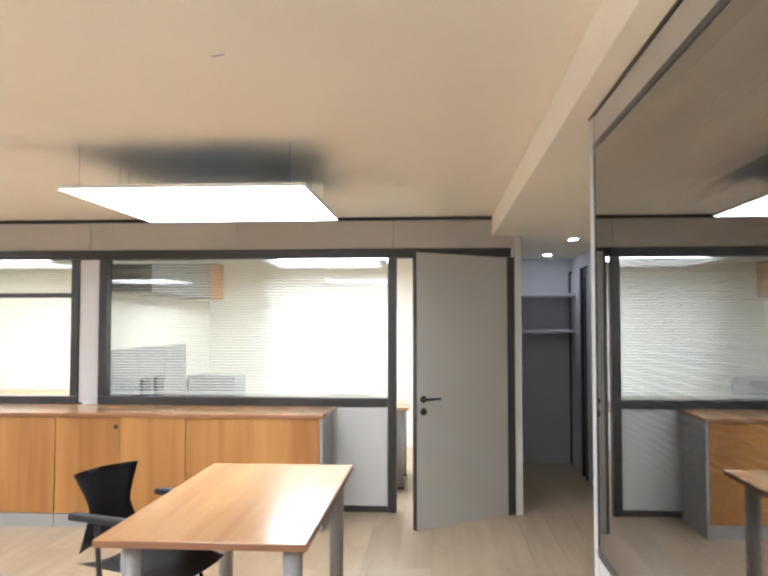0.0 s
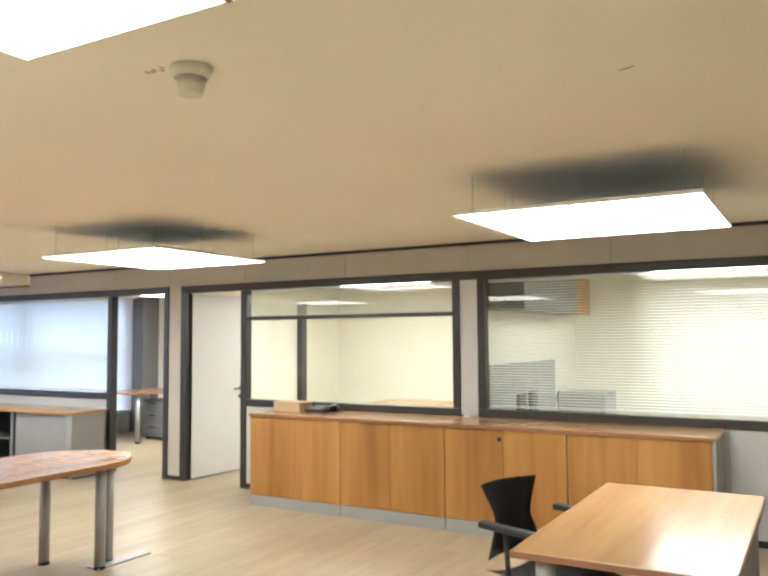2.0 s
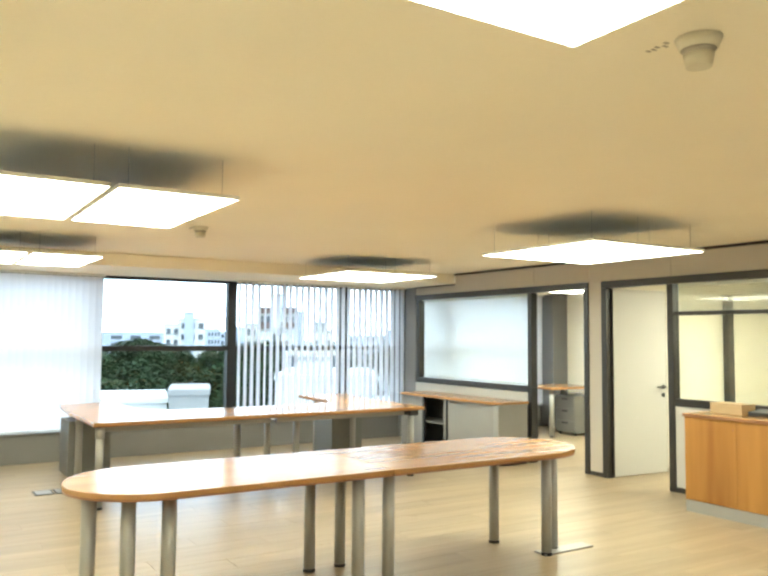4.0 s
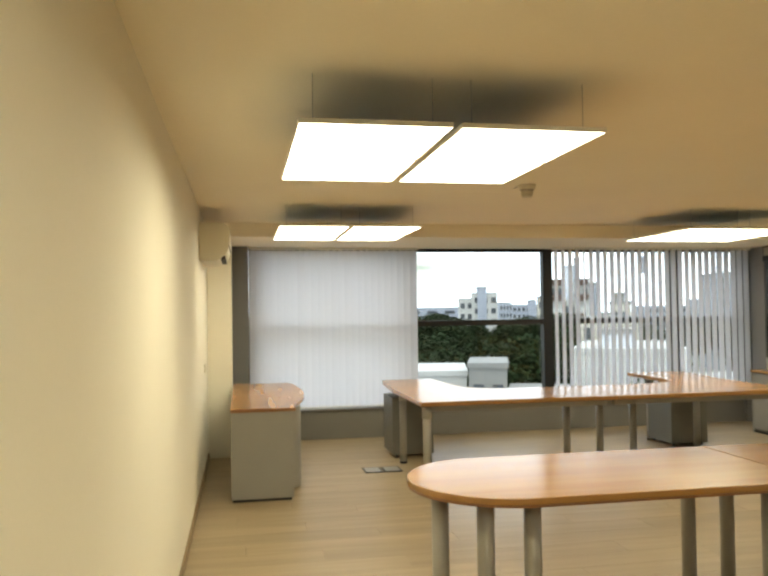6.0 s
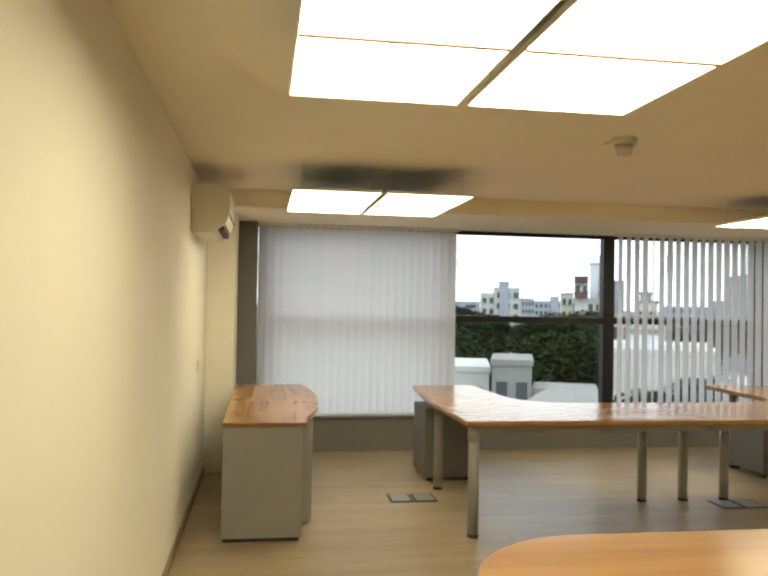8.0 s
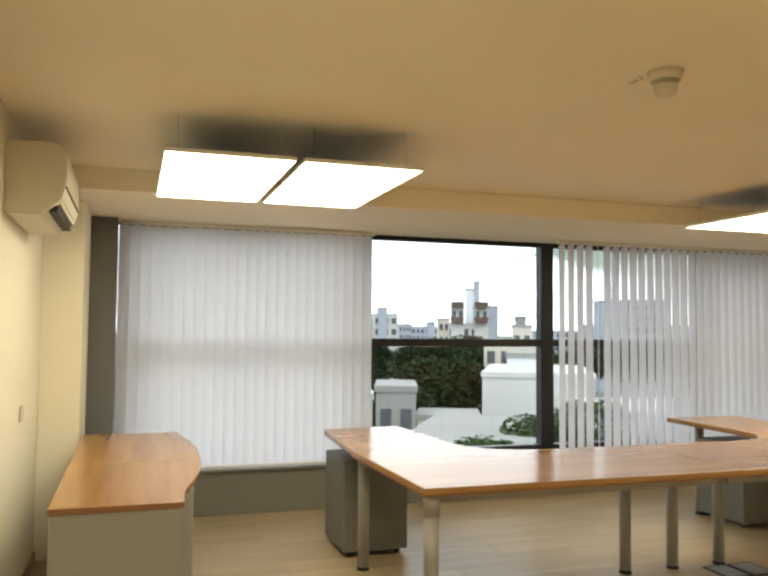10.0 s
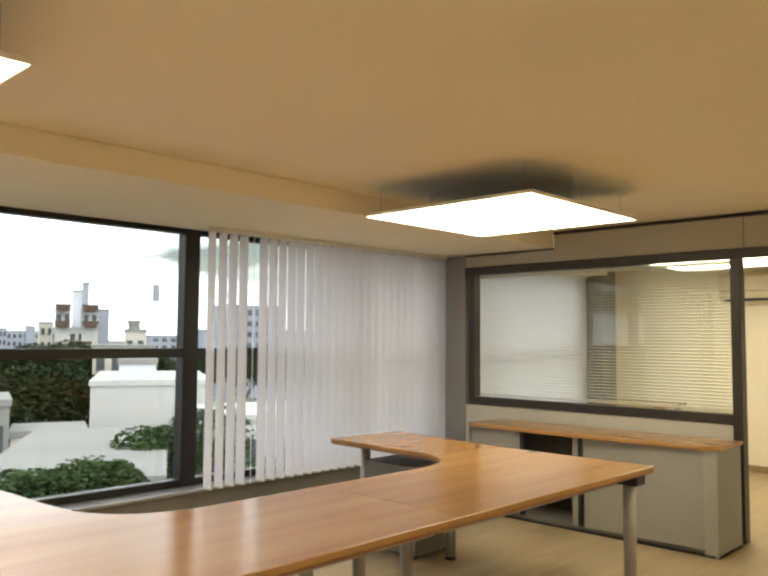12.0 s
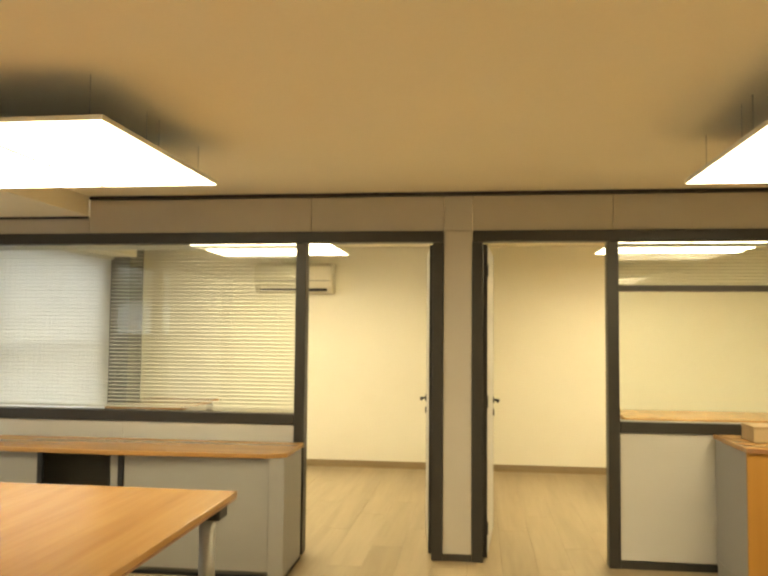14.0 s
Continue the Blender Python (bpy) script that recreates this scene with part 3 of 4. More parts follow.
bx = thing("box", "small flat cardboard box on the worktop", "box", (-4.29, 5.8, 0.842))
part("carton", B(0, 0.30, 0, 0.2, 0, 0.075, bevel=0.004), M_CARD, bx)
part("lid", B(-0.003, 0.303, -0.003, 0.203, 0.0755, 0.09, bevel=0.003), M_CARD, bx)
ph = thing("telephone", "black desk telephone lying on the worktop", "telephone", (-3.95, 5.82, 0.842))
bm = B(0, 0.19, 0, 0.2, 0, 0.035, bevel=0.008)
for v in bm.verts:
    if v.co.z > 0.02:
        v.co.z += 0.10 * max(v.co.y, 0) 
part("body", bm, M_BLACK, ph)
hs = tube(bmesh.new(), (0.22, 0.02, 0.045), (0.22, 0.2, 0.055), 0.018)
box(hs, 0.195, 0.245, -0.005, 0.05, 0.0, 0.05, bevel=0.01)
box(hs, 0.195, 0.245, 0.17, 0.225, 0.0, 0.055, bevel=0.01)
part("receiver", hs, M_BLACK, ph)
cord = bmesh.new()
for k in range(10):
    tube(cord, (0.25 + 0.012 * k, 0.08 + 0.01 * math.sin(k), 0.008), (0.262 + 0.012 * k, 0.08 + 0.01 * math.sin(k + 1), 0.008), 0.006, n=8)
part("cord", cord, M_BLACK, ph)

# small desk near the start
da = thing("desk", "rectangular beech desk on round grey legs", "desk", (-0.81, 2.725, 0))
part("desktop", B(0, 0.765, 0, 1.487, 0.712, 0.74, bevel=0.003), M_TOP, da)
part("edging", B(0.004, 0.761, -0.0025, -0.0004, 0.714, 0.737), M_EDGE, da)
part("edging", B(0.7654, 0.7675, 0.004, 1.483, 0.714, 0.737), M_EDGE, da)
for x, y in ((0.111, 0.08), (0.705, 0.08), (0.134, 1.26), (0.705, 1.275)):
    leg(da, x, y, 0.7115, 0.036)
part("rail", B(0.135, 0.70, 1.25, 1.28, 0.655, 0.705), M_LEG, da)
part("grommet", T((0.64, 0.96, 0.7402), (0.64, 0.96, 0.7415), 0.012), M_EDGE, da)


def visitor_chair(at, turn):
    """Seat, winged backrest and arms in black plastic on a chromed tube frame, facing local x."""
    c = thing("chair", "black plastic armchair with chromed legs at the desk", "chair", at, turn)
    bm = bmesh.new()
    n = 10
    grid = []
    for i in range(n + 1):
        u = i / n * 2 - 1
        row = []
        for j in range(n + 1):
            v = j / n
            row.append(bm.verts.new((0.46 * (1 - v) - 0.22 + 0.0, u * 0.235 * (1 - 0.15 * v), 0.45 + 0.03 * u * u - 0.03 * max(0, 0.3 - v) * 3)))
        grid.append(row)
    for i in range(n):
        for j in range(n):
            f = bm.faces.new((grid[i][j], grid[i + 1][j], grid[i + 1][j + 1], grid[i][j + 1]))
            f.smooth = True
    bmesh.ops.solidify(bm, geom=bm.faces[:], thickness=0.035)
    part("seat", bm, M_BLACK, c)
    bm = bmesh.new()
    grid = []
    for i in range(n + 1):
        u = i / n * 2 - 1
        row = []
        for j in range(n + 1):
            v = j / n
            w = (0.52 - v) / 0.52 if v < 0.52 else (v - 0.52) / 0.48
            half = 0.125 + 0.075 * w ** 1.2
            row.append(bm.verts.new((-0.25 - 0.04 * v + 0.05 * u * u, u * half, 0.52 + 0.33 * v)))
        grid.append(row)
    for i in range(n):
        for j in range(n):
            f = bm.faces.new((grid[i][j], grid[i + 1][j], grid[i + 1][j + 1], grid[i][j + 1]))
            f.smooth = True
    bmesh.ops.solidify(bm, geom=bm.faces[:], thickness=0.014)
    part("backrest", bm, M_BLACK, c)
    for s in (-1, 1):
        part("armrest", B(-0.18, 0.18, s * 0.265 - 0.025, s * 0.265 + 0.025, 0.685, 0.715, bevel=0.009), M_BLACK, c)
        part("leg", T((0.19, s * 0.22, 0.0), (0.12, s * 0.20, 0.43), 0.011, n=12), M_CHROME, c)
        part("arm_support", T((-0.02, s * 0.262, 0.41), (-0.04, s * 0.265, 0.684), 0.011, n=12), M_BLACK, c)
        part("leg", T((-0.14, s * 0.20, 0.0), (-0.10, s * 0.19, 0.43), 0.011, n=12), M_CHROME, c)
        part("side_rail", T((0.138, s * 0.262, 0.42), (-0.20, s * 0.258, 0.42), 0.010, n=10), M_CHROME, c)
    part("cross_rail", T((0.0, -0.26, 0.42), (0.0, 0.26, 0.42), 0.010, n=10), M_CHROME, c)
    return c


visitor_chair((-0.86, 3.39, 0), -20)

# long table of two halves with rounded ends
XE0, XE1 = -4.585, -3.735
R = (XE1 - XE0) / 2
for k, (lab) in enumerate(("beech half table with a rounded end, grey tubular legs", "beech half table with a rounded end on a foot plate")):
    t = thing("meeting_table", lab, "table", ((XE0 + XE1) / 2, 2.148, 0), 180 * k, "halves of the long meeting table")
    # local: joint at y = 0, round end towards -y
    L = 1.675
    out = [(-R, -0.002), (-R, -(L - R))] + arc(0, -(L - R), R, 180, 360, 28)[1:] + [(R, -0.002)]
    part("tabletop", slab(out, 0.712, 0.74), M_TOP, t)
    rim = slab([(x * 0.998, min(y * 0.999, -0.006)) for x, y in out], 0.703, 0.7115, 0)
    part("edging", rim, M_EDGE, t)
    for x, y in ((-0.36, -0.13), (0.33, -0.175), (0.12, -1.57), (0.24, -1.41), (0.27, -1.22)) if k == 0 else ((0.36, -0.09), (-0.29, -0.05), (0.29, -1.33), (-0.14, -1.435), (-0.06, -1.57)):
        leg(t, x, y, 0.7025, 0.036)
    if k:
        part("foot_plate", B(-0.17, -0.055, -1.86, -1.40, 0.0, 0.012, bevel=0.003), M_LEG, t)

# two curved desks that make a U towards the window
def u_desk(mirror, label):
    d = thing("desk", label, "desk", (-6.885, 2.868, 0), 0, "curved desks by the window")
    s = -1 if not mirror else 1
    W = 1.70
    out = [(0, s * 0.002), (0, s * W), (-1.10, s * (W + 0.01)), (-2.05, s * (W - (0.06 if not mirror else -0.16)))]
    tip = W - 0.60 if not mirror else W - 0.50
    out += [(-2.09, s * tip), (-1.35, s * (tip - 0.04))]
    c0, c1 = (-1.22, tip - 0.05), (-0.86, tip - 0.48)
    for i in range(1, 9):
        a = i / 9
        q = (1 - a) ** 2, 2 * a * (1 - a), a * a
        out.append((q[0] * c0[0] + q[1] * -0.88 + q[2] * c1[0], s * (q[0] * c0[1] + q[1] * (tip - 0.10) + q[2] * c1[1])))
    out += [(-0.86, s * (tip - 0.5)), (-0.86, s * 0.002)]
    if mirror:
        out = out[::-1]
    part("desktop", slab(out, 0.712, 0.74), M_TOP, d)
    part("edging", slab([(x * 0.999 - 0.001, y * 0.9985 + s * 0.002) for x, y in out], 0.704, 0.7115, 0), M_EDGE, d)
    back = ((-0.83, 0.10),) if not mirror else ((-0.83, 0.235), (-0.82, 0.57))
    for x, y in ((-0.09, W - (0.07 if not mirror else 0.12)), (-1.33, W - 0.13), (-1.92, W - 0.33)) + back:
        post = leg(d, x, s * y, 0.7035, 0.034)
        if not mirror:
            part("collar", T((x, s * y, 0.60), (x, s * y, 0.70), 0.039, n=20), M_LEG, post)
    part("front_rail", B(-0.165, -0.135, min(s * 0.03, s * (W - 0.1)), max(s * 0.03, s * (W - 0.1)), 0.645, 0.7035), M_LEG, d)
    part("beam", B(-0.80, -0.77, min(s * 0.15, s * (W - 0.5)), max(s * 0.15, s * (W - 0.5)), 0.64, 0.70), M_LEG, d)
    if mirror:
        part("bracket", B(-0.2, -0.02, s * (W - 0.12) - 0.055, s * (W - 0.12) + 0.055, 0.645, 0.703, bevel=0.01), M_BLACK, d)
    return d


u_desk(False, "curved beech desk on grey tubular legs, wing along the window bay")
u_desk(True, "mirrored curved beech desk on grey tubular legs")


def pedestal(at, turn):
    p = thing("pedestal", "grey three-drawer pedestal on castors under the desk", "drawer unit", at, turn, "desk pedestals")
    part("body", B(-0.21, 0.21, -0.25, 0.23, 0.035, 0.60, bevel=0.004), M_DGREY, p)
    for z0, z1 in ((0.05, 0.22), (0.225, 0.40), (0.405, 0.585)):
        dr = part("drawer", B(-0.205, 0.205, -0.268, -0.2505, z0, z1, bevel=0.003), M_DGREY, p)
        part("grip", B(-0.06, 0.06, -0.272, -0.2685, z1 - 0.045, z1 - 0.025), M_BLACK, dr)
    for x in (-0.16, 0.16):
        for y in (-0.2, 0.18):
            part("castor", T((x - 0.012, y, 0.0175), (x + 0.012, y, 0.0175), 0.0172), M_BLACK, p)
    return p


pedestal((-8.68, 1.45, 0), -90)
pedestal((-8.55, 4.42, 0), -90)

# side cabinet with a curved top against the south wall
cr = thing("side_cabinet", "grey side cabinet with a curved beech top against the wall", "cabinet", (-7.0, -0.325, 0))
part("body", B(-2.12, -0.02, 0.02, 0.46, 0.03, 0.69, bevel=0.003), M_GREY, cr)
part("end_panel", B(-0.018, 0.0, 0.0, 0.485, 0.02, 0.695, bevel=0.002), M_GREY, cr)
part("curved_front", slab([(-0.14, 0.462)] + arc(-0.42, 0.462, 0.11, 20, 90, 8) + [(-1.3, 0.572), (-1.35, 0.462)], 0.02, 0.695, 0.003), M_GREY, cr)
part("plinth", B(-2.11, -0.005, 0.01, 0.47, 0.0, 0.019), M_BLACK, cr)
part("near_top", slab([(0.012, -0.005), (0.012, 0.505), (-0.22, 0.52), (-0.45, 0.575), (-0.70, 0.625), (-1.0, 0.648), (-1.0, -0.005)], 0.697, 0.725), M_TOPX, cr)
part("far_top", slab([(-1.003, -0.005), (-1.003, 0.648), (-1.35, 0.66), (-1.75, 0.635), (-2.15, 0.585), (-2.15, -0.005)], 0.697, 0.725), M_TOPX, cr)
part("edging", B(0.0122, 0.0142, 0.0, 0.50, 0.70, 0.722), M_EDGE, cr)

# tambour cabinet under the office window
cb = thing("tambour_cabinet", "grey roller-shutter cabinet with a beech top, half open", "cabinet", (-9.0, 5.66, 0))
part("side", B(0.0, 0.02, 0, 0.44, 0, 0.70), M_GREY, cb)
part("side", B(2.03, 2.05, 0, 0.44, 0, 0.70), M_GREY, cb)
part("back", B(0.021, 2.029, 0.42, 0.44, 0.04, 0.70), M_DGREY, cb)
part("shelf", B(0.021, 2.029, 0.03, 0.419, 0.36, 0.38), M_DGREY, cb)
part("bottom", B(0.021, 2.029, 0.02, 0.419, 0.02, 0.05), M_DGREY, cb)
part("upright", B(1.055, 1.075, 0.004, 0.418, 0.051, 0.359), M_BLACK, cb)
part("stile", B(0.515, 0.55, -0.006, 0.02, 0.05, 0.70), M_BLACK, cb)
part("stile", B(1.03, 1.065, -0.006, 0.02, 0.05, 0.70), M_BLACK, cb)
for a, b in ((0.021, 0.513), (0.98, 1.028), (1.067, 1.958)):
    part("shutter", B(a, b, 0.004, 0.018, 0.045, 0.70), M_GREY, cb, "grey roller shutter")
part("top", slab([(-0.02, 0.02), (0.02, -0.03), (1.0, -0.06), (1.95, -0.03), (2.06, 0.03), (2.06, 0.46), (-0.02, 0.46)], 0.702, 0.73), M_TOPX, cb)
part("end_strip", B(1.961, 2.05, -0.004, -0.0005, 0.02, 0.70), M_LEG, cb, "pale grey edge strip")
part("plinth", B(0.0, 2.05, 0.01, 0.43, 0.0, 0.0195), M_BLACK, cb)


# ---- fittings ----
def air_conditioner(at, turn, label):
    """A split unit: local x along the wall, front towards local y."""
    a = thing("air_conditioner", label, "air conditioner", at, turn)
    prof = [(0.0, 0.0), (0.15, 0.0), (0.23, 0.07), (0.25, 0.15), (0.25, 0.28), (0.20, 0.32), (0.0, 0.32)]
    bm = bmesh.new()
    f = bm.faces.new([bm.verts.new((0, y, z)) for y, z in prof])
    g = bmesh.ops.extrude_face_region(bm, geom=[f])
    bmesh.ops.translate(bm, vec=(0.84, 0, 0), verts=[v for v in g["geom"] if isinstance(v, bmesh.types.BMVert)])
    bmesh.ops.recalc_face_normals(bm, faces=bm.faces)
    bmesh.ops.bevel(bm, geom=bm.edges[:], offset=0.008, segments=2, affect="EDGES")
    part("body", bm, M_CREAM, a)
    part("air_slot", B(0.06, 0.78, 0.165, 0.212, 0.02, 0.048), M_SLOT, a)
    part("vane", B(0.07, 0.77, 0.18, 0.228, 0.05, 0.058), M_CREAM, a)
    part("seam", B(0.02, 0.82, 0.240, 0.2505, 0.125, 0.130), M_SLOT, a)
    return a


air_conditioner((-8.22, YS, 1.91), 0, "cream wall-mounted air conditioner near the window")
air_conditioner((-7.36, YB, 1.85), 180, "cream wall-mounted air conditioner in the office")


def smoke_detector(x, y):
    s = thing("smoke_detector", "cream smoke detector on the stained ceiling", "smoke detector", (x, y, CEIL), 0, "smoke detectors")
    part("base", tube(bmesh.new(), (0, 0, -0.034), (0, 0, -0.0005), 0.054, 0.067, n=28), M_CREAM, s)
    part("neck", tube(bmesh.new(), (0, 0, -0.048), (0, 0, -0.0342), 0.040, 0.050, n=24), M_SMUDGE, s)
    part("sensor", tube(bmesh.new(), (0, 0, -0.086), (0, 0, -0.0482), 0.036, 0.044, n=24), M_CREAM, s)
    for k in range(5):
        part("old_mark", B(-0.15 + 0.018 * k, -0.14 + 0.018 * k, -0.05 + 0.02 * math.sin(3 * k), -0.03 + 0.02 * math.sin(3 * k), -0.0012, -0.0004), M_SMUDGE, s, "dark old fixing mark")


smoke_detector(-6.055, 1.773)
smoke_detector(-1.44, 1.716)
hk = thing("ceiling_hook", "small bent wire hook in the ceiling", "hook", (-0.30, 2.41, CEIL))
part("wire", tube(bmesh.new(), (0, 0, -0.004), (0.05, -0.03, -0.008), 0.0016, n=8), M_LEG, hk)
sw = thing("wall_socket", "cream socket plate on the wall", "socket", (-8.17, YS, 0.97))
part("plate", B(-0.06, 0.06, 0.0005, 0.010, -0.04, 0.04, bevel=0.003), M_CREAM, sw)
part("rocker", B(-0.02, 0.02, 0.0105, 0.014, -0.025, 0.025, bevel=0.002), M_CREAM, sw)
fb = thing("floor_box", "flush floor box with two lids and a metal rim", "floor box", (-7.94, 1.035, 0))
for y in (-0.09, 0.09):
    part("rim", B(-0.115, 0.115, y - 0.085, y + 0.085, 0.0005, 0.006, bevel=0.002), M_BLACK, fb)
    part("lid", B(-0.095, 0.095, y - 0.068, y + 0.068, 0.0062, 0.008), M_SILL, fb)
fb2 = copy_thing(fb, pose(-7.55, 3.45, 0, 0, 0, 0))

# ---- corridor ----
sh = thing("wall_shelves", "blue-grey wall shelves at the corridor's end", "shelf", (1.083, 8.10, 0))
for z in (1.40, 1.78):
    part("shelf", B(0.002, 0.77, 0, 0.348, z, z + 0.03, bevel=0.003), M_BLUE, sh)
part("back_board", B(0.002, 0.77, 0.33, 0.349, 1.43, 1.78), M_BLUE, sh)
for y0 in (6.9, 7.75):
    dd = thing("door_corridor", "dark closed door in the corridor wall", "door", (1.86, y0, 0), kind="structure")
    part("door_frame", B(-0.03, -0.001, 0, 0.06, 0, 2.05), M_FRAME, dd)
    part("door_frame", B(-0.03, -0.001, 0.64, 0.70, 0, 2.05), M_FRAME, dd)
    part("leaf", B(-0.018, -0.001, 0.061, 0.639, 0.01, 2.03), M_BLUE, dd)

# ---- offices behind the partition ----
structure("soffit_office", B(-9.95, -9.46, 6.29, 9.04, SOFF, CEIL - 0.003), M_CEIL, "cream dropped soffit over the office window", "soffit")
structure("trim", B(-5.915, -5.84, 8.40, 8.52, 0, 2.03, bevel=0.004), M_FRAME, "dark upright post against the office wall", "post")
dk = thing("desk", "beech desk in the corner office by the window", "desk", (-9.25, 8.0, 0))
part("desktop", B(0, 0.75, 0, 1.0, 0.712, 0.74, bevel=0.003), M_TOP, dk)
for x, y in ((0.08, 0.08), (0.68, 0.08), (0.08, 0.92), (0.68, 0.92)):
    leg(dk, x, y, 0.7115)
pedestal((-8.7, 8.75, 0), 0)
dk = thing("desk", "beech desk inside the middle office", "desk", (-4.6, 7.9, 0))
part("desktop", B(0, 1.5, 0, 0.75, 0.712, 0.74, bevel=0.003), M_TOPX, dk)
for x, y in ((0.08, 0.08), (1.42, 0.08), (0.08, 0.67), (1.42, 0.67)):
    leg(dk, x, y, 0.7115)
dk = thing("desk", "beech desk inside the bright office", "desk", (-1.35, 7.0, 0))
part("desktop", B(0, 1.5, 0, 0.75, 0.712, 0.74, bevel=0.003), M_TOPX, dk)
for x, y in ((0.08, 0.08), (1.42, 0.08), (0.08, 0.67), (1.42, 0.67)):
    leg(dk, x, y, 0.7115)
sc = thing("screen", "grey upright office screen along the dividing wall", "screen", (-2.40, 6.36, 0))
for y0 in (0.0, 0.675, 1.35):
    part("panel", B(0.0, 0.035, y0 + 0.003, y0 + 0.667, 0.03, 1.27, bevel=0.003), M_GREY, sc)
for y0 in (0.0, 0.675, 1.35, 2.02):
    part("post", B(0.004, 0.031, y0 - 0.002, y0 + 0.002, 0.0, 1.272), M_LEG, sc)
lc = thing("low_cabinet", "low grey cabinet in the corner of the office", "cabinet", (-2.35, 8.42, 0))
part("body", B(0, 0.52, 0.02, 0.5, 0.0, 0.885, bevel=0.003), M_GREY, lc)
part("door", B(0.004, 0.516, 0.0, 0.0195, 0.05, 0.885, bevel=0.002), M_GREY, lc)
part("top", B(-0.005, 0.525, -0.004, 0.505, 0.886, 0.91, bevel=0.003), M_GREY, lc)
for yc in (6.62, 6.95):
    pc = thing("office_chair", "dark chair back beside the grey screen", "chair", (-2.14, yc, 0), 0, "chairs in the office")
    part("backrest", B(-0.02, 0.02, -0.09, 0.09, 0.62, 1.02, bevel=0.012), M_BLACK, pc)
    part("seat", B(-0.02, 0.36, -0.13, 0.13, 0.42, 0.46, bevel=0.012), M_BLACK, pc)
    for x in (0.0, 0.34):
        for y in (-0.11, 0.11):
            part("leg", T((x, y, 0), (x, y, 0.419 if x else 0.62), 0.010, n=10), M_LEG, pc)
wc = thing("wall_cupboard", "dark grey wall cupboard high on the office's dividing wall", "cupboard", (-2.418, 6.5, 1.77))
part("body", B(0, 0.35, 0, 1.72, 0, 0.40, bevel=0.003), M_DGREY, wc)
for y0 in (0.003, 0.578, 1.153):
    part("door", B(0.3505, 0.368, y0, y0 + 0.565, 0.003, 0.397, bevel=0.002), M_DGREY, wc)
part("side_board", B(0.0, 0.368, 1.722, 2.22, 0, 0.40, bevel=0.003), M_FRONT, wc, "beech-fronted end section")

# ---- outdoors ----
GZ = -15.0
tagged(part("ground", B(-3000, 600, -2500, 2500, GZ - 1, GZ), M_GROUND), "city ground far below the windows", "ground", kind="structure")
EYE9, FWD, RGT = Vector((-3.394, -0.03, 1.453)), Vector((-0.967, 0.255, 0)), Vector((0.255, 0.967, 0))


def out_at(k, d):
    return EYE9 + d * (FWD + k * RGT)


def building(name, k0, k1, d, top, material, label, depth=14, floors=0, cols=0, turn=0, glass=None, balcony=False, category="building"):
    """A block that shows its broad face to the window; storeys of windows set into frames."""
    c = out_at((k0 + k1) / 2, d)
    w = (k1 - k0) * d
    b = thing(name, label, category, (c.x, c.y, GZ), 270 - 14.8 + turn)
    h = top - GZ
    part("wall", B(-w / 2, w / 2, -depth, 0, 0, h), material, b)
    part("roof", B(-w / 2 - 0.1, w / 2 + 0.1, -depth - 0.1, 0.1, h, h + 0.35), M_CONC if material is not M_RENDER else M_RENDER, b)
    for f in range(floors):
        z = h - 1.0 - f * 3.0
        if z < 1:
            break
        for q in range(cols):
            x = -w / 2 + w * (q + 0.5) / cols
            ww = w / cols * 0.28
            wi = part("window", B(x - ww, x + ww, 0.01, 0.08, z - 1.4, z), M_FARGLASS, b)
            part("sill", B(x - ww - 0.1, x + ww + 0.1, 0.02, 0.2, z - 1.55, z - 1.41), M_CONC, wi)
        if balcony:
            part("balcony", B(-w / 2 + 0.4, w / 2 - 0.4, 0.02, 1.1, z - 2.2, z - 1.56), M_BALCONY, b)
    return b


# direction of a local x axis: along RGT, front towards the window
building("apartment_tower", 0.142, 0.190, 170, 3.0, M_RENDER, "pale apartment block with planted brown balconies", floors=3, cols=5, balcony=True, turn=-8)
for k0, k1 in ((0.1455, 0.163), (0.1765, 0.195)):
    turret = building("roof_turret", k0, k1, 169, 7.0, M_RENDER, "penthouse turret with bowl-shaped brown planters", depth=8, floors=1, cols=2, turn=-8)
    w2 = (k1 - k0) * 169 / 2
    for zz in (18.2, 21.6):
        bowl = slab([(-w2 * 0.7, 0), (w2 * 0.7, 0), (w2 * 0.7, 1.2), (-w2 * 0.7, 1.2)], zz, zz + 1.4, 0)
        for v in bowl.verts:
            if v.co.z > zz + 1:
                v.co.x *= 1.55
                v.co.y = v.co.y * 1.3 + 0.02
            else:
                v.co.y += 0.02
        part("planter", bowl, M_BALCONY, turret)
building("tower_flank", 0.192, 0.208, 176, 7.1, M_HAZE, "plain blue-grey tower flank", floors=0, turn=-8)
building("tower_mast", 0.165, 0.177, 186, 11.6, M_ROOF, "white slim tower rising behind the flats", depth=4, turn=-8)
building("tower_mast", 0.1765, 0.1835, 185, 13.4, M_HAZE, "pale slim tower rising behind the flats", depth=4, turn=-8)
building("apartment_block", 0.129, 0.144, 180, 4.2, M_CREAMWALL, "cream apartment block beside the tower", floors=3, cols=2, turn=-6)
building("apartment_block", 0.026, 0.044, 212, 4.4, M_RENDER, "white apartment block over the treetops", floors=3, cols=2)
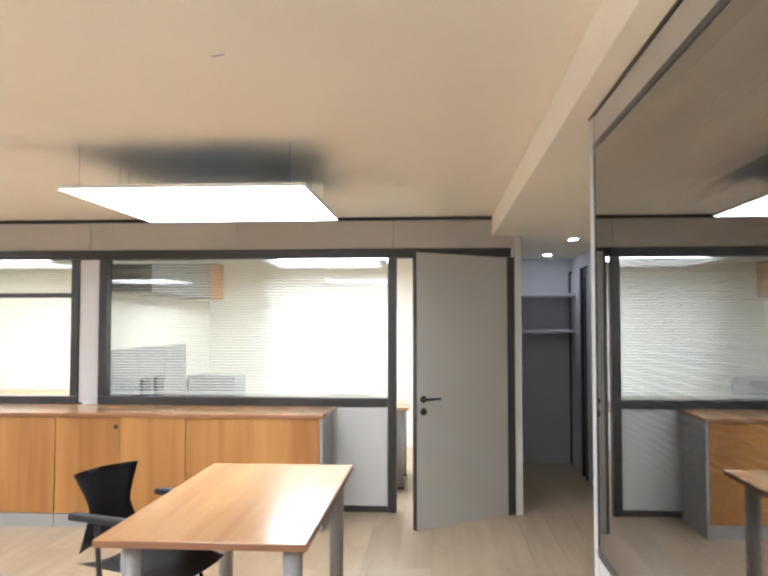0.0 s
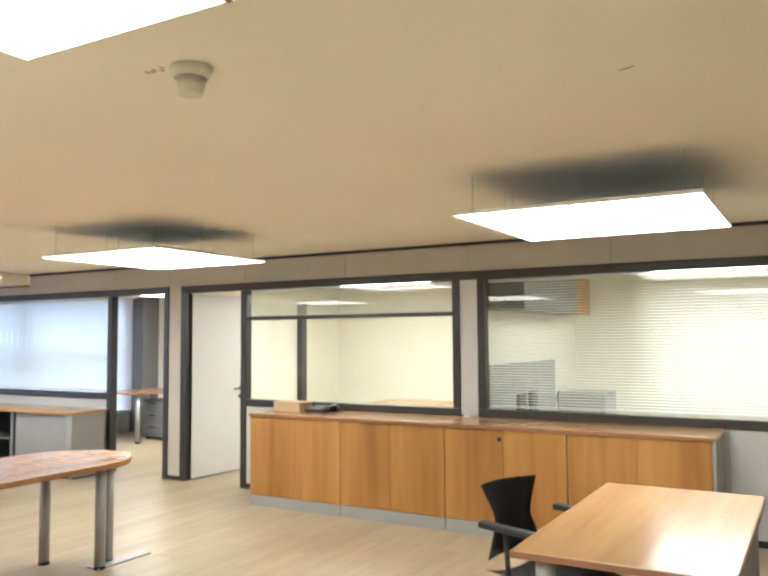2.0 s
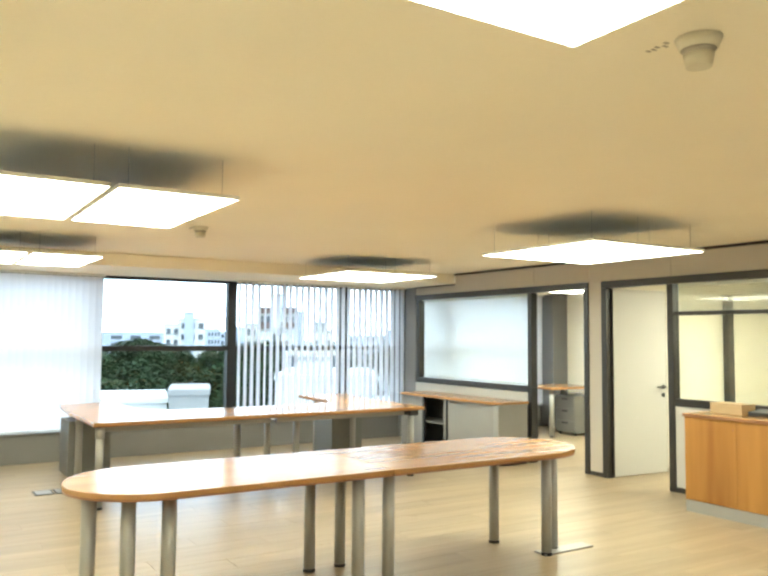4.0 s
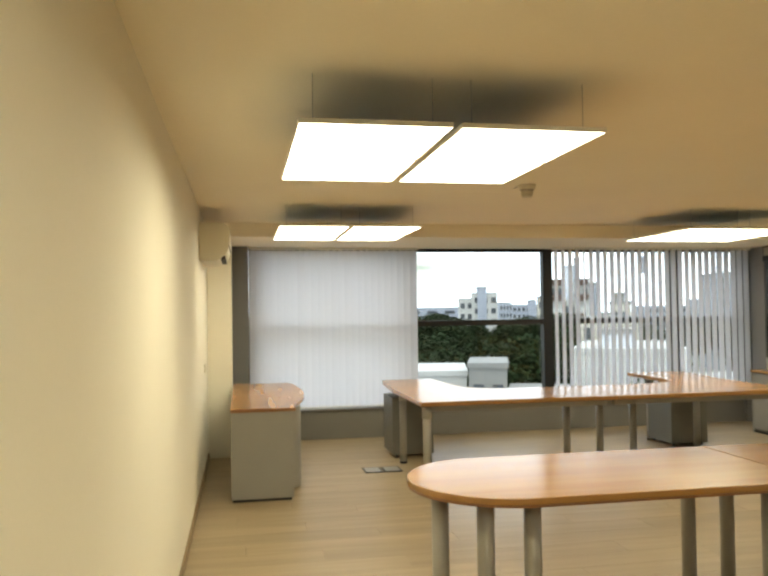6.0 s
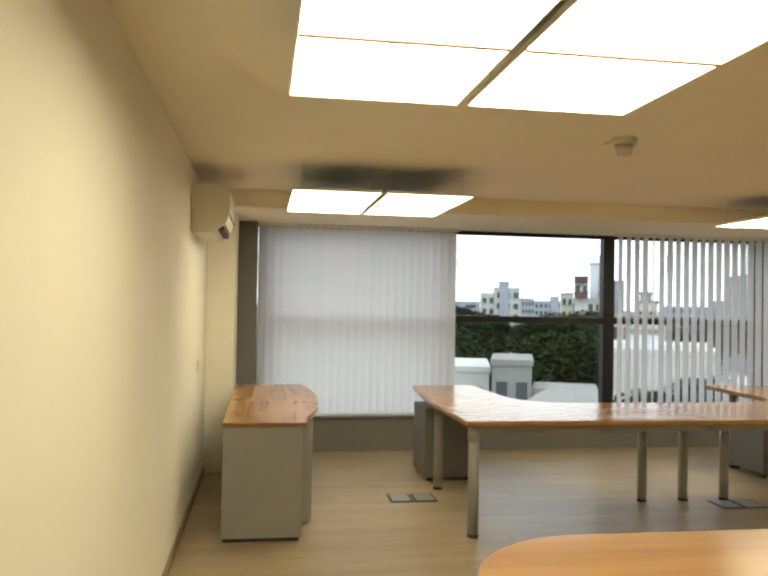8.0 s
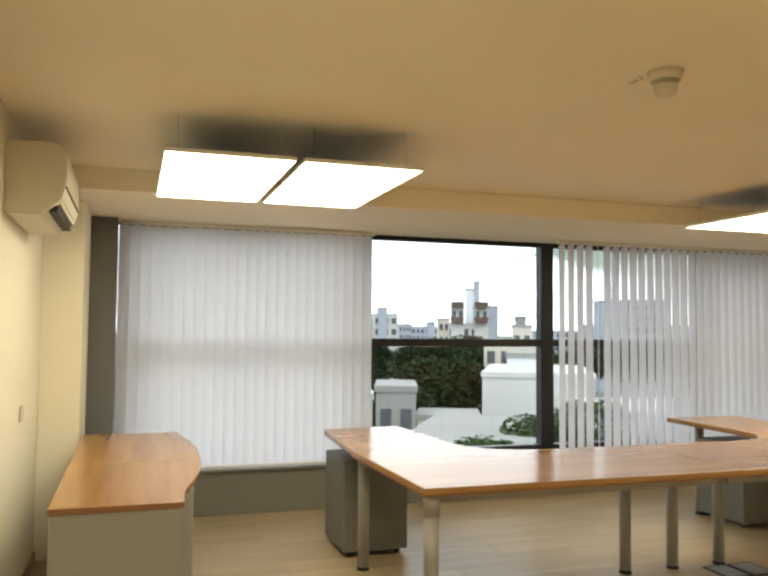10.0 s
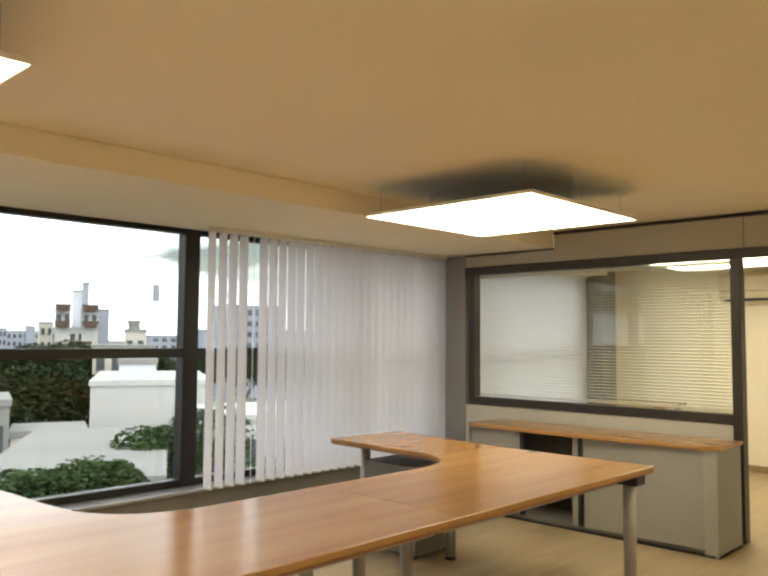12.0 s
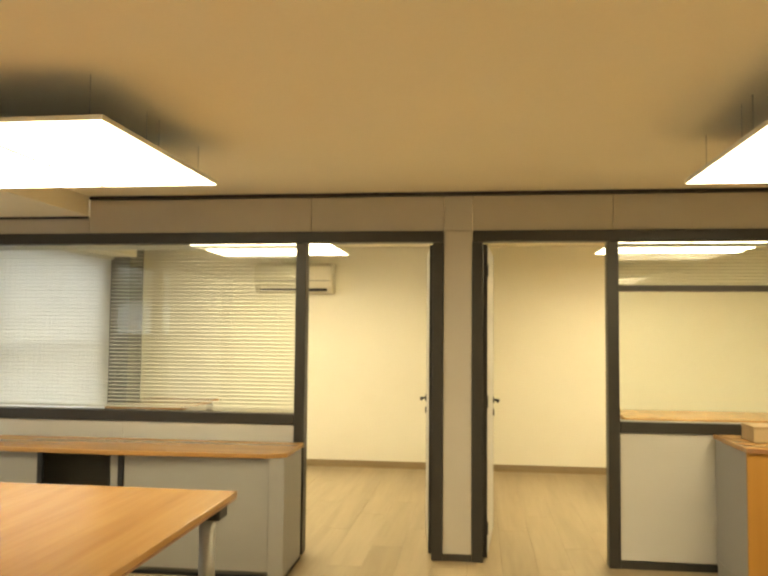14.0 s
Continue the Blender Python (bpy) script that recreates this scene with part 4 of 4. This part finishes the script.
building("apartment_block", 0.044, 0.076, 210, 5.9, M_RENDER, "white apartment block with stepped roof over the treetops", floors=4, cols=3)
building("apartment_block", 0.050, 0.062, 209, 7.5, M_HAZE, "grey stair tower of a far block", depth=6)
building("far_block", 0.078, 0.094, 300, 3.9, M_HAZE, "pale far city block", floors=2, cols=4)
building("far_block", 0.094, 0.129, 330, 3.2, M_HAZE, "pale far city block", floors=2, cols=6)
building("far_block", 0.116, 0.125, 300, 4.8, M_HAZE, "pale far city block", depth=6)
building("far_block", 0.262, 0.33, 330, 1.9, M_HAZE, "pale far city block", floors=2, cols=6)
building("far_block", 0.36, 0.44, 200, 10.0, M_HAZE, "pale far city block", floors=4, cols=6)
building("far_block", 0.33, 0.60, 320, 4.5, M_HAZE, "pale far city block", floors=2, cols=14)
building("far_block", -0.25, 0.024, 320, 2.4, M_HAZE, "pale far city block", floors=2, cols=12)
building("white_house", 0.186, 0.33, 52, -1.7, M_RENDER, "white rendered building with flat roof", depth=14, floors=0, category="house", turn=-14)
building("roof_room", 0.218, 0.262, 54, -0.4, M_ROOF, "white box room on the flat roof", depth=5, floors=0, category="house", turn=-14)
building("cream_house", 0.189, 0.262, 88, 0.2, M_CREAMWALL, "cream rendered upper storey with small windows", depth=10, floors=1, cols=4, category="house", turn=-14)
building("stair_house", 0.226, 0.252, 96, 2.0, M_CREAMWALL, "small cream roof house", depth=6, floors=1, cols=2, category="house", turn=-14)
building("stair_house", 0.230, 0.244, 97, 3.1, M_CONC, "water tank house on the roof", depth=4, floors=0, category="house", turn=-14)
building("concrete_house", 0.046, 0.098, 46, -2.2, M_CONC, "grey concrete house with flat roof", depth=6, floors=1, cols=2, category="house", turn=-4)
building("low_house", -0.06, 0.042, 50, -3.0, M_RENDER, "low white house with flat roof", depth=8, floors=1, cols=3, category="house")
building("low_house", 0.10, 0.18, 46, -3.9, M_CREAMWALL, "low cream house with flat roof", depth=4, floors=1, cols=5, category="house", turn=-8)
building("flat_roof_hall", 0.05, 0.26, 24, -2.75, M_ROOF, "low hall with a white sheet roof", depth=12, turn=-16, category="house")
building("low_house", 0.36, 0.7, 42, -3.2, M_RENDER, "low white house with flat roof", depth=8, floors=1, cols=6, category="house")

# tower crane beyond the roofs, in the same haze-tinted colour as the far blocks
cp = out_at(0.36, 150)
crane = thing("tower_crane", "slender blue-grey tower crane over the roofs", "crane", (cp.x, cp.y, GZ), 0)
top_z = 18.5 - GZ
tip = (out_at(0.228, 150) - cp)
mast_bm = bmesh.new()
for dx, dy in ((-0.5, -0.5), (-0.5, 0.5), (0.5, -0.5), (0.5, 0.5)):
    tube(mast_bm, (dx, dy, 0), (dx, dy, top_z), 0.09, n=6)
for q in range(16):
    z0 = top_z * q / 16
    tube(mast_bm, (-0.5, -0.5 if q % 2 else 0.5, z0), (-0.5, 0.5 if q % 2 else -0.5, z0 + top_z / 16), 0.06, n=6)
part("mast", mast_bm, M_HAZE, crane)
jib_bm = bmesh.new()
for off in (0.0, 0.8):
    tube(jib_bm, (0, 0, top_z + off), (tip.x, tip.y, top_z - 2.5 + off * 0.4), 0.10, n=6)
for q in range(14):
    a0, a1 = q / 14, (q + 1) / 14
    tube(jib_bm, (tip.x * a0, tip.y * a0, top_z - 2.5 * a0 + (0.0 if q % 2 else 0.7)), (tip.x * a1, tip.y * a1, top_z - 2.5 * a1 + (0.7 if q % 2 else 0.0)), 0.06, n=6)
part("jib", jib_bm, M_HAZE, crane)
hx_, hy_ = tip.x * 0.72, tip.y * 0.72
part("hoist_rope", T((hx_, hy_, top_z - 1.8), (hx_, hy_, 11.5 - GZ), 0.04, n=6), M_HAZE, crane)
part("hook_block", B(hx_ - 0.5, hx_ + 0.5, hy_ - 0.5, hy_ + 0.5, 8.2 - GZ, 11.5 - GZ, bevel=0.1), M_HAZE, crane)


def tree(k, d, top, radius, seed, material, squash=0.75):
    """A trunk with limbs and a crown of many small leaf clumps."""
    rnd = random.Random(seed)
    c = out_at(k, d)
    t = thing("tree", "broad-crowned dark green tree between the houses", "tree", (c.x, c.y, GZ), 0, "trees below the windows")
    h = top - GZ
    bm = bmesh.new()
    tube(bm, (0, 0, 0), (0, 0, h * 0.6), 0.35, 0.2, n=10)
    for q in range(6):
        a = q * 1.05 + rnd.random()
        tube(bm, (0, 0, h * (0.45 + 0.02 * q)), (radius * 0.6 * math.cos(a), radius * 0.6 * math.sin(a), h - radius * squash * rnd.uniform(0.5, 1.0)), 0.14, 0.05, n=7)
    part("trunk", bm, M_BARK, t)
    verts, faces = [], []
    big = [(rnd.uniform(-0.6, 0.6) * radius, rnd.uniform(-0.6, 0.6) * radius, rnd.uniform(-0.3, 0.3) * radius * squash, radius * rnd.uniform(0.35, 0.55)) for _ in range(9)]
    for _ in range(11000):
        bx0, by0, bz0, br = rnd.choice(big)
        u, a = rnd.uniform(-0.6, 1), rnd.uniform(0, 6.283)
        s = math.sqrt(max(0, 1 - u * u))
        r = br * rnd.uniform(0.82, 1.08)
        p = Vector((bx0 + r * s * math.cos(a), by0 + r * s * math.sin(a), bz0 + r * u * squash + h - radius * squash * 0.75))
        e = radius * rnd.uniform(0.022, 0.045)
        q1 = Vector((rnd.uniform(-1, 1), rnd.uniform(-1, 1), rnd.uniform(-0.35, 0.35))).normalized() * e
        q2 = Vector((rnd.uniform(-1, 1), rnd.uniform(-1, 1), rnd.uniform(-0.35, 0.35))).normalized() * e
        i = len(verts)
        verts += [p - q1, p + q2, p + q1, p - q2]
        faces.append((i, i + 1, i + 2, i + 3))
    me = bpy.data.meshes.new("crown")
    me.from_pydata([tuple(v) for v in verts], [], faces)
    me.materials.append(material)
    cr_ = new("crown", me)
    cr_.parent = t
    cr_["kind"] = "stuff"
    return t


rnd0 = random.Random(4)
for i in range(26):
    d = rnd0.uniform(58, 112)
    k = rnd0.uniform(-0.22, 0.19)
    tree(k, d, -3.6 + 4.6 * (d - 58) / 54 + rnd0.uniform(-0.5, 0.4) + (0.7 if k < 0.05 else 0.1), rnd0.uniform(4.2, 6.5), i, M_LEAF)
for i in range(8):
    tree(0.2 + 0.06 * i, 100 + 4 * (i % 3), 0.0 + 0.3 * (i % 2), 5.5, 40 + i, M_LEAF)
tree(0.16, 18, -1.0, 1.9, 91, M_LEAF2, 0.7)
tree(0.275, 30, -1.0, 2.7, 92, M_LEAF2, 0.9)
tree(0.40, 26, -2.5, 2.2, 93, M_LEAF2, 0.9)

# ---- floor planks ----
PL, PW = 1.35, 0.216
bm = B(-PW / 2 + 0.0007, PW / 2 - 0.0007, -PL / 2 + 0.0007, PL / 2 - 0.0007, -0.011, 0.0)
plank = part("plank", bm, M_FLOOR, floor)
first = True
count = 0
rest = bmesh.new()
for i in range(50):
    x = -9.78 + PW * (i + 0.5)
    if x > 1.0:
        break
    off = (i * 0.47) % PL
    for j in range(-1, 10):
        y = YS + off + PL * (j + 0.5) - PL
        if y + PL / 2 < YS - 0.1 or y - PL / 2 > YB:
            continue
        if y - PL / 2 < YS - 0.15:
            box(rest, x - PW / 2 + 0.0007, x + PW / 2 - 0.0007, YS - 0.1, y + PL / 2 - 0.0007, -0.011, 0.0)
            continue
        if y + PL / 2 > YB + 0.1:
            box(rest, x - PW / 2 + 0.0007, x + PW / 2 - 0.0007, y - PL / 2 + 0.0007, YB + 0.1, -0.011, 0.0)
            continue
        if y - PL / 2 > YP + 0.3 or count > 298:
            box(rest, x - PW / 2 + 0.0007, x + PW / 2 - 0.0007, y - PL / 2 + 0.0007, y + PL / 2 - 0.0007, -0.011, 0.0)
            continue
        if first:
            ob, first = plank, False
        else:
            ob = new("plank", plank.data)
            ob.parent = floor
        ob.matrix_basis = pose(x, y, 0)
        count += 1
for x0, x1, y0, y1 in ((-9.78 + 50 * PW, 4.2, -0.6, 9.6),):
    for x in steps(x0, x1, PW):
        for y in steps(y0, y1, PL):
            box(rest, x + 0.0007, x + PW - 0.0007, y + 0.0007, y + PL - 0.0007, -0.011, -0.0004)
part("far_planks", rest, M_FLOOR, floor)["kind"] = "stuff"
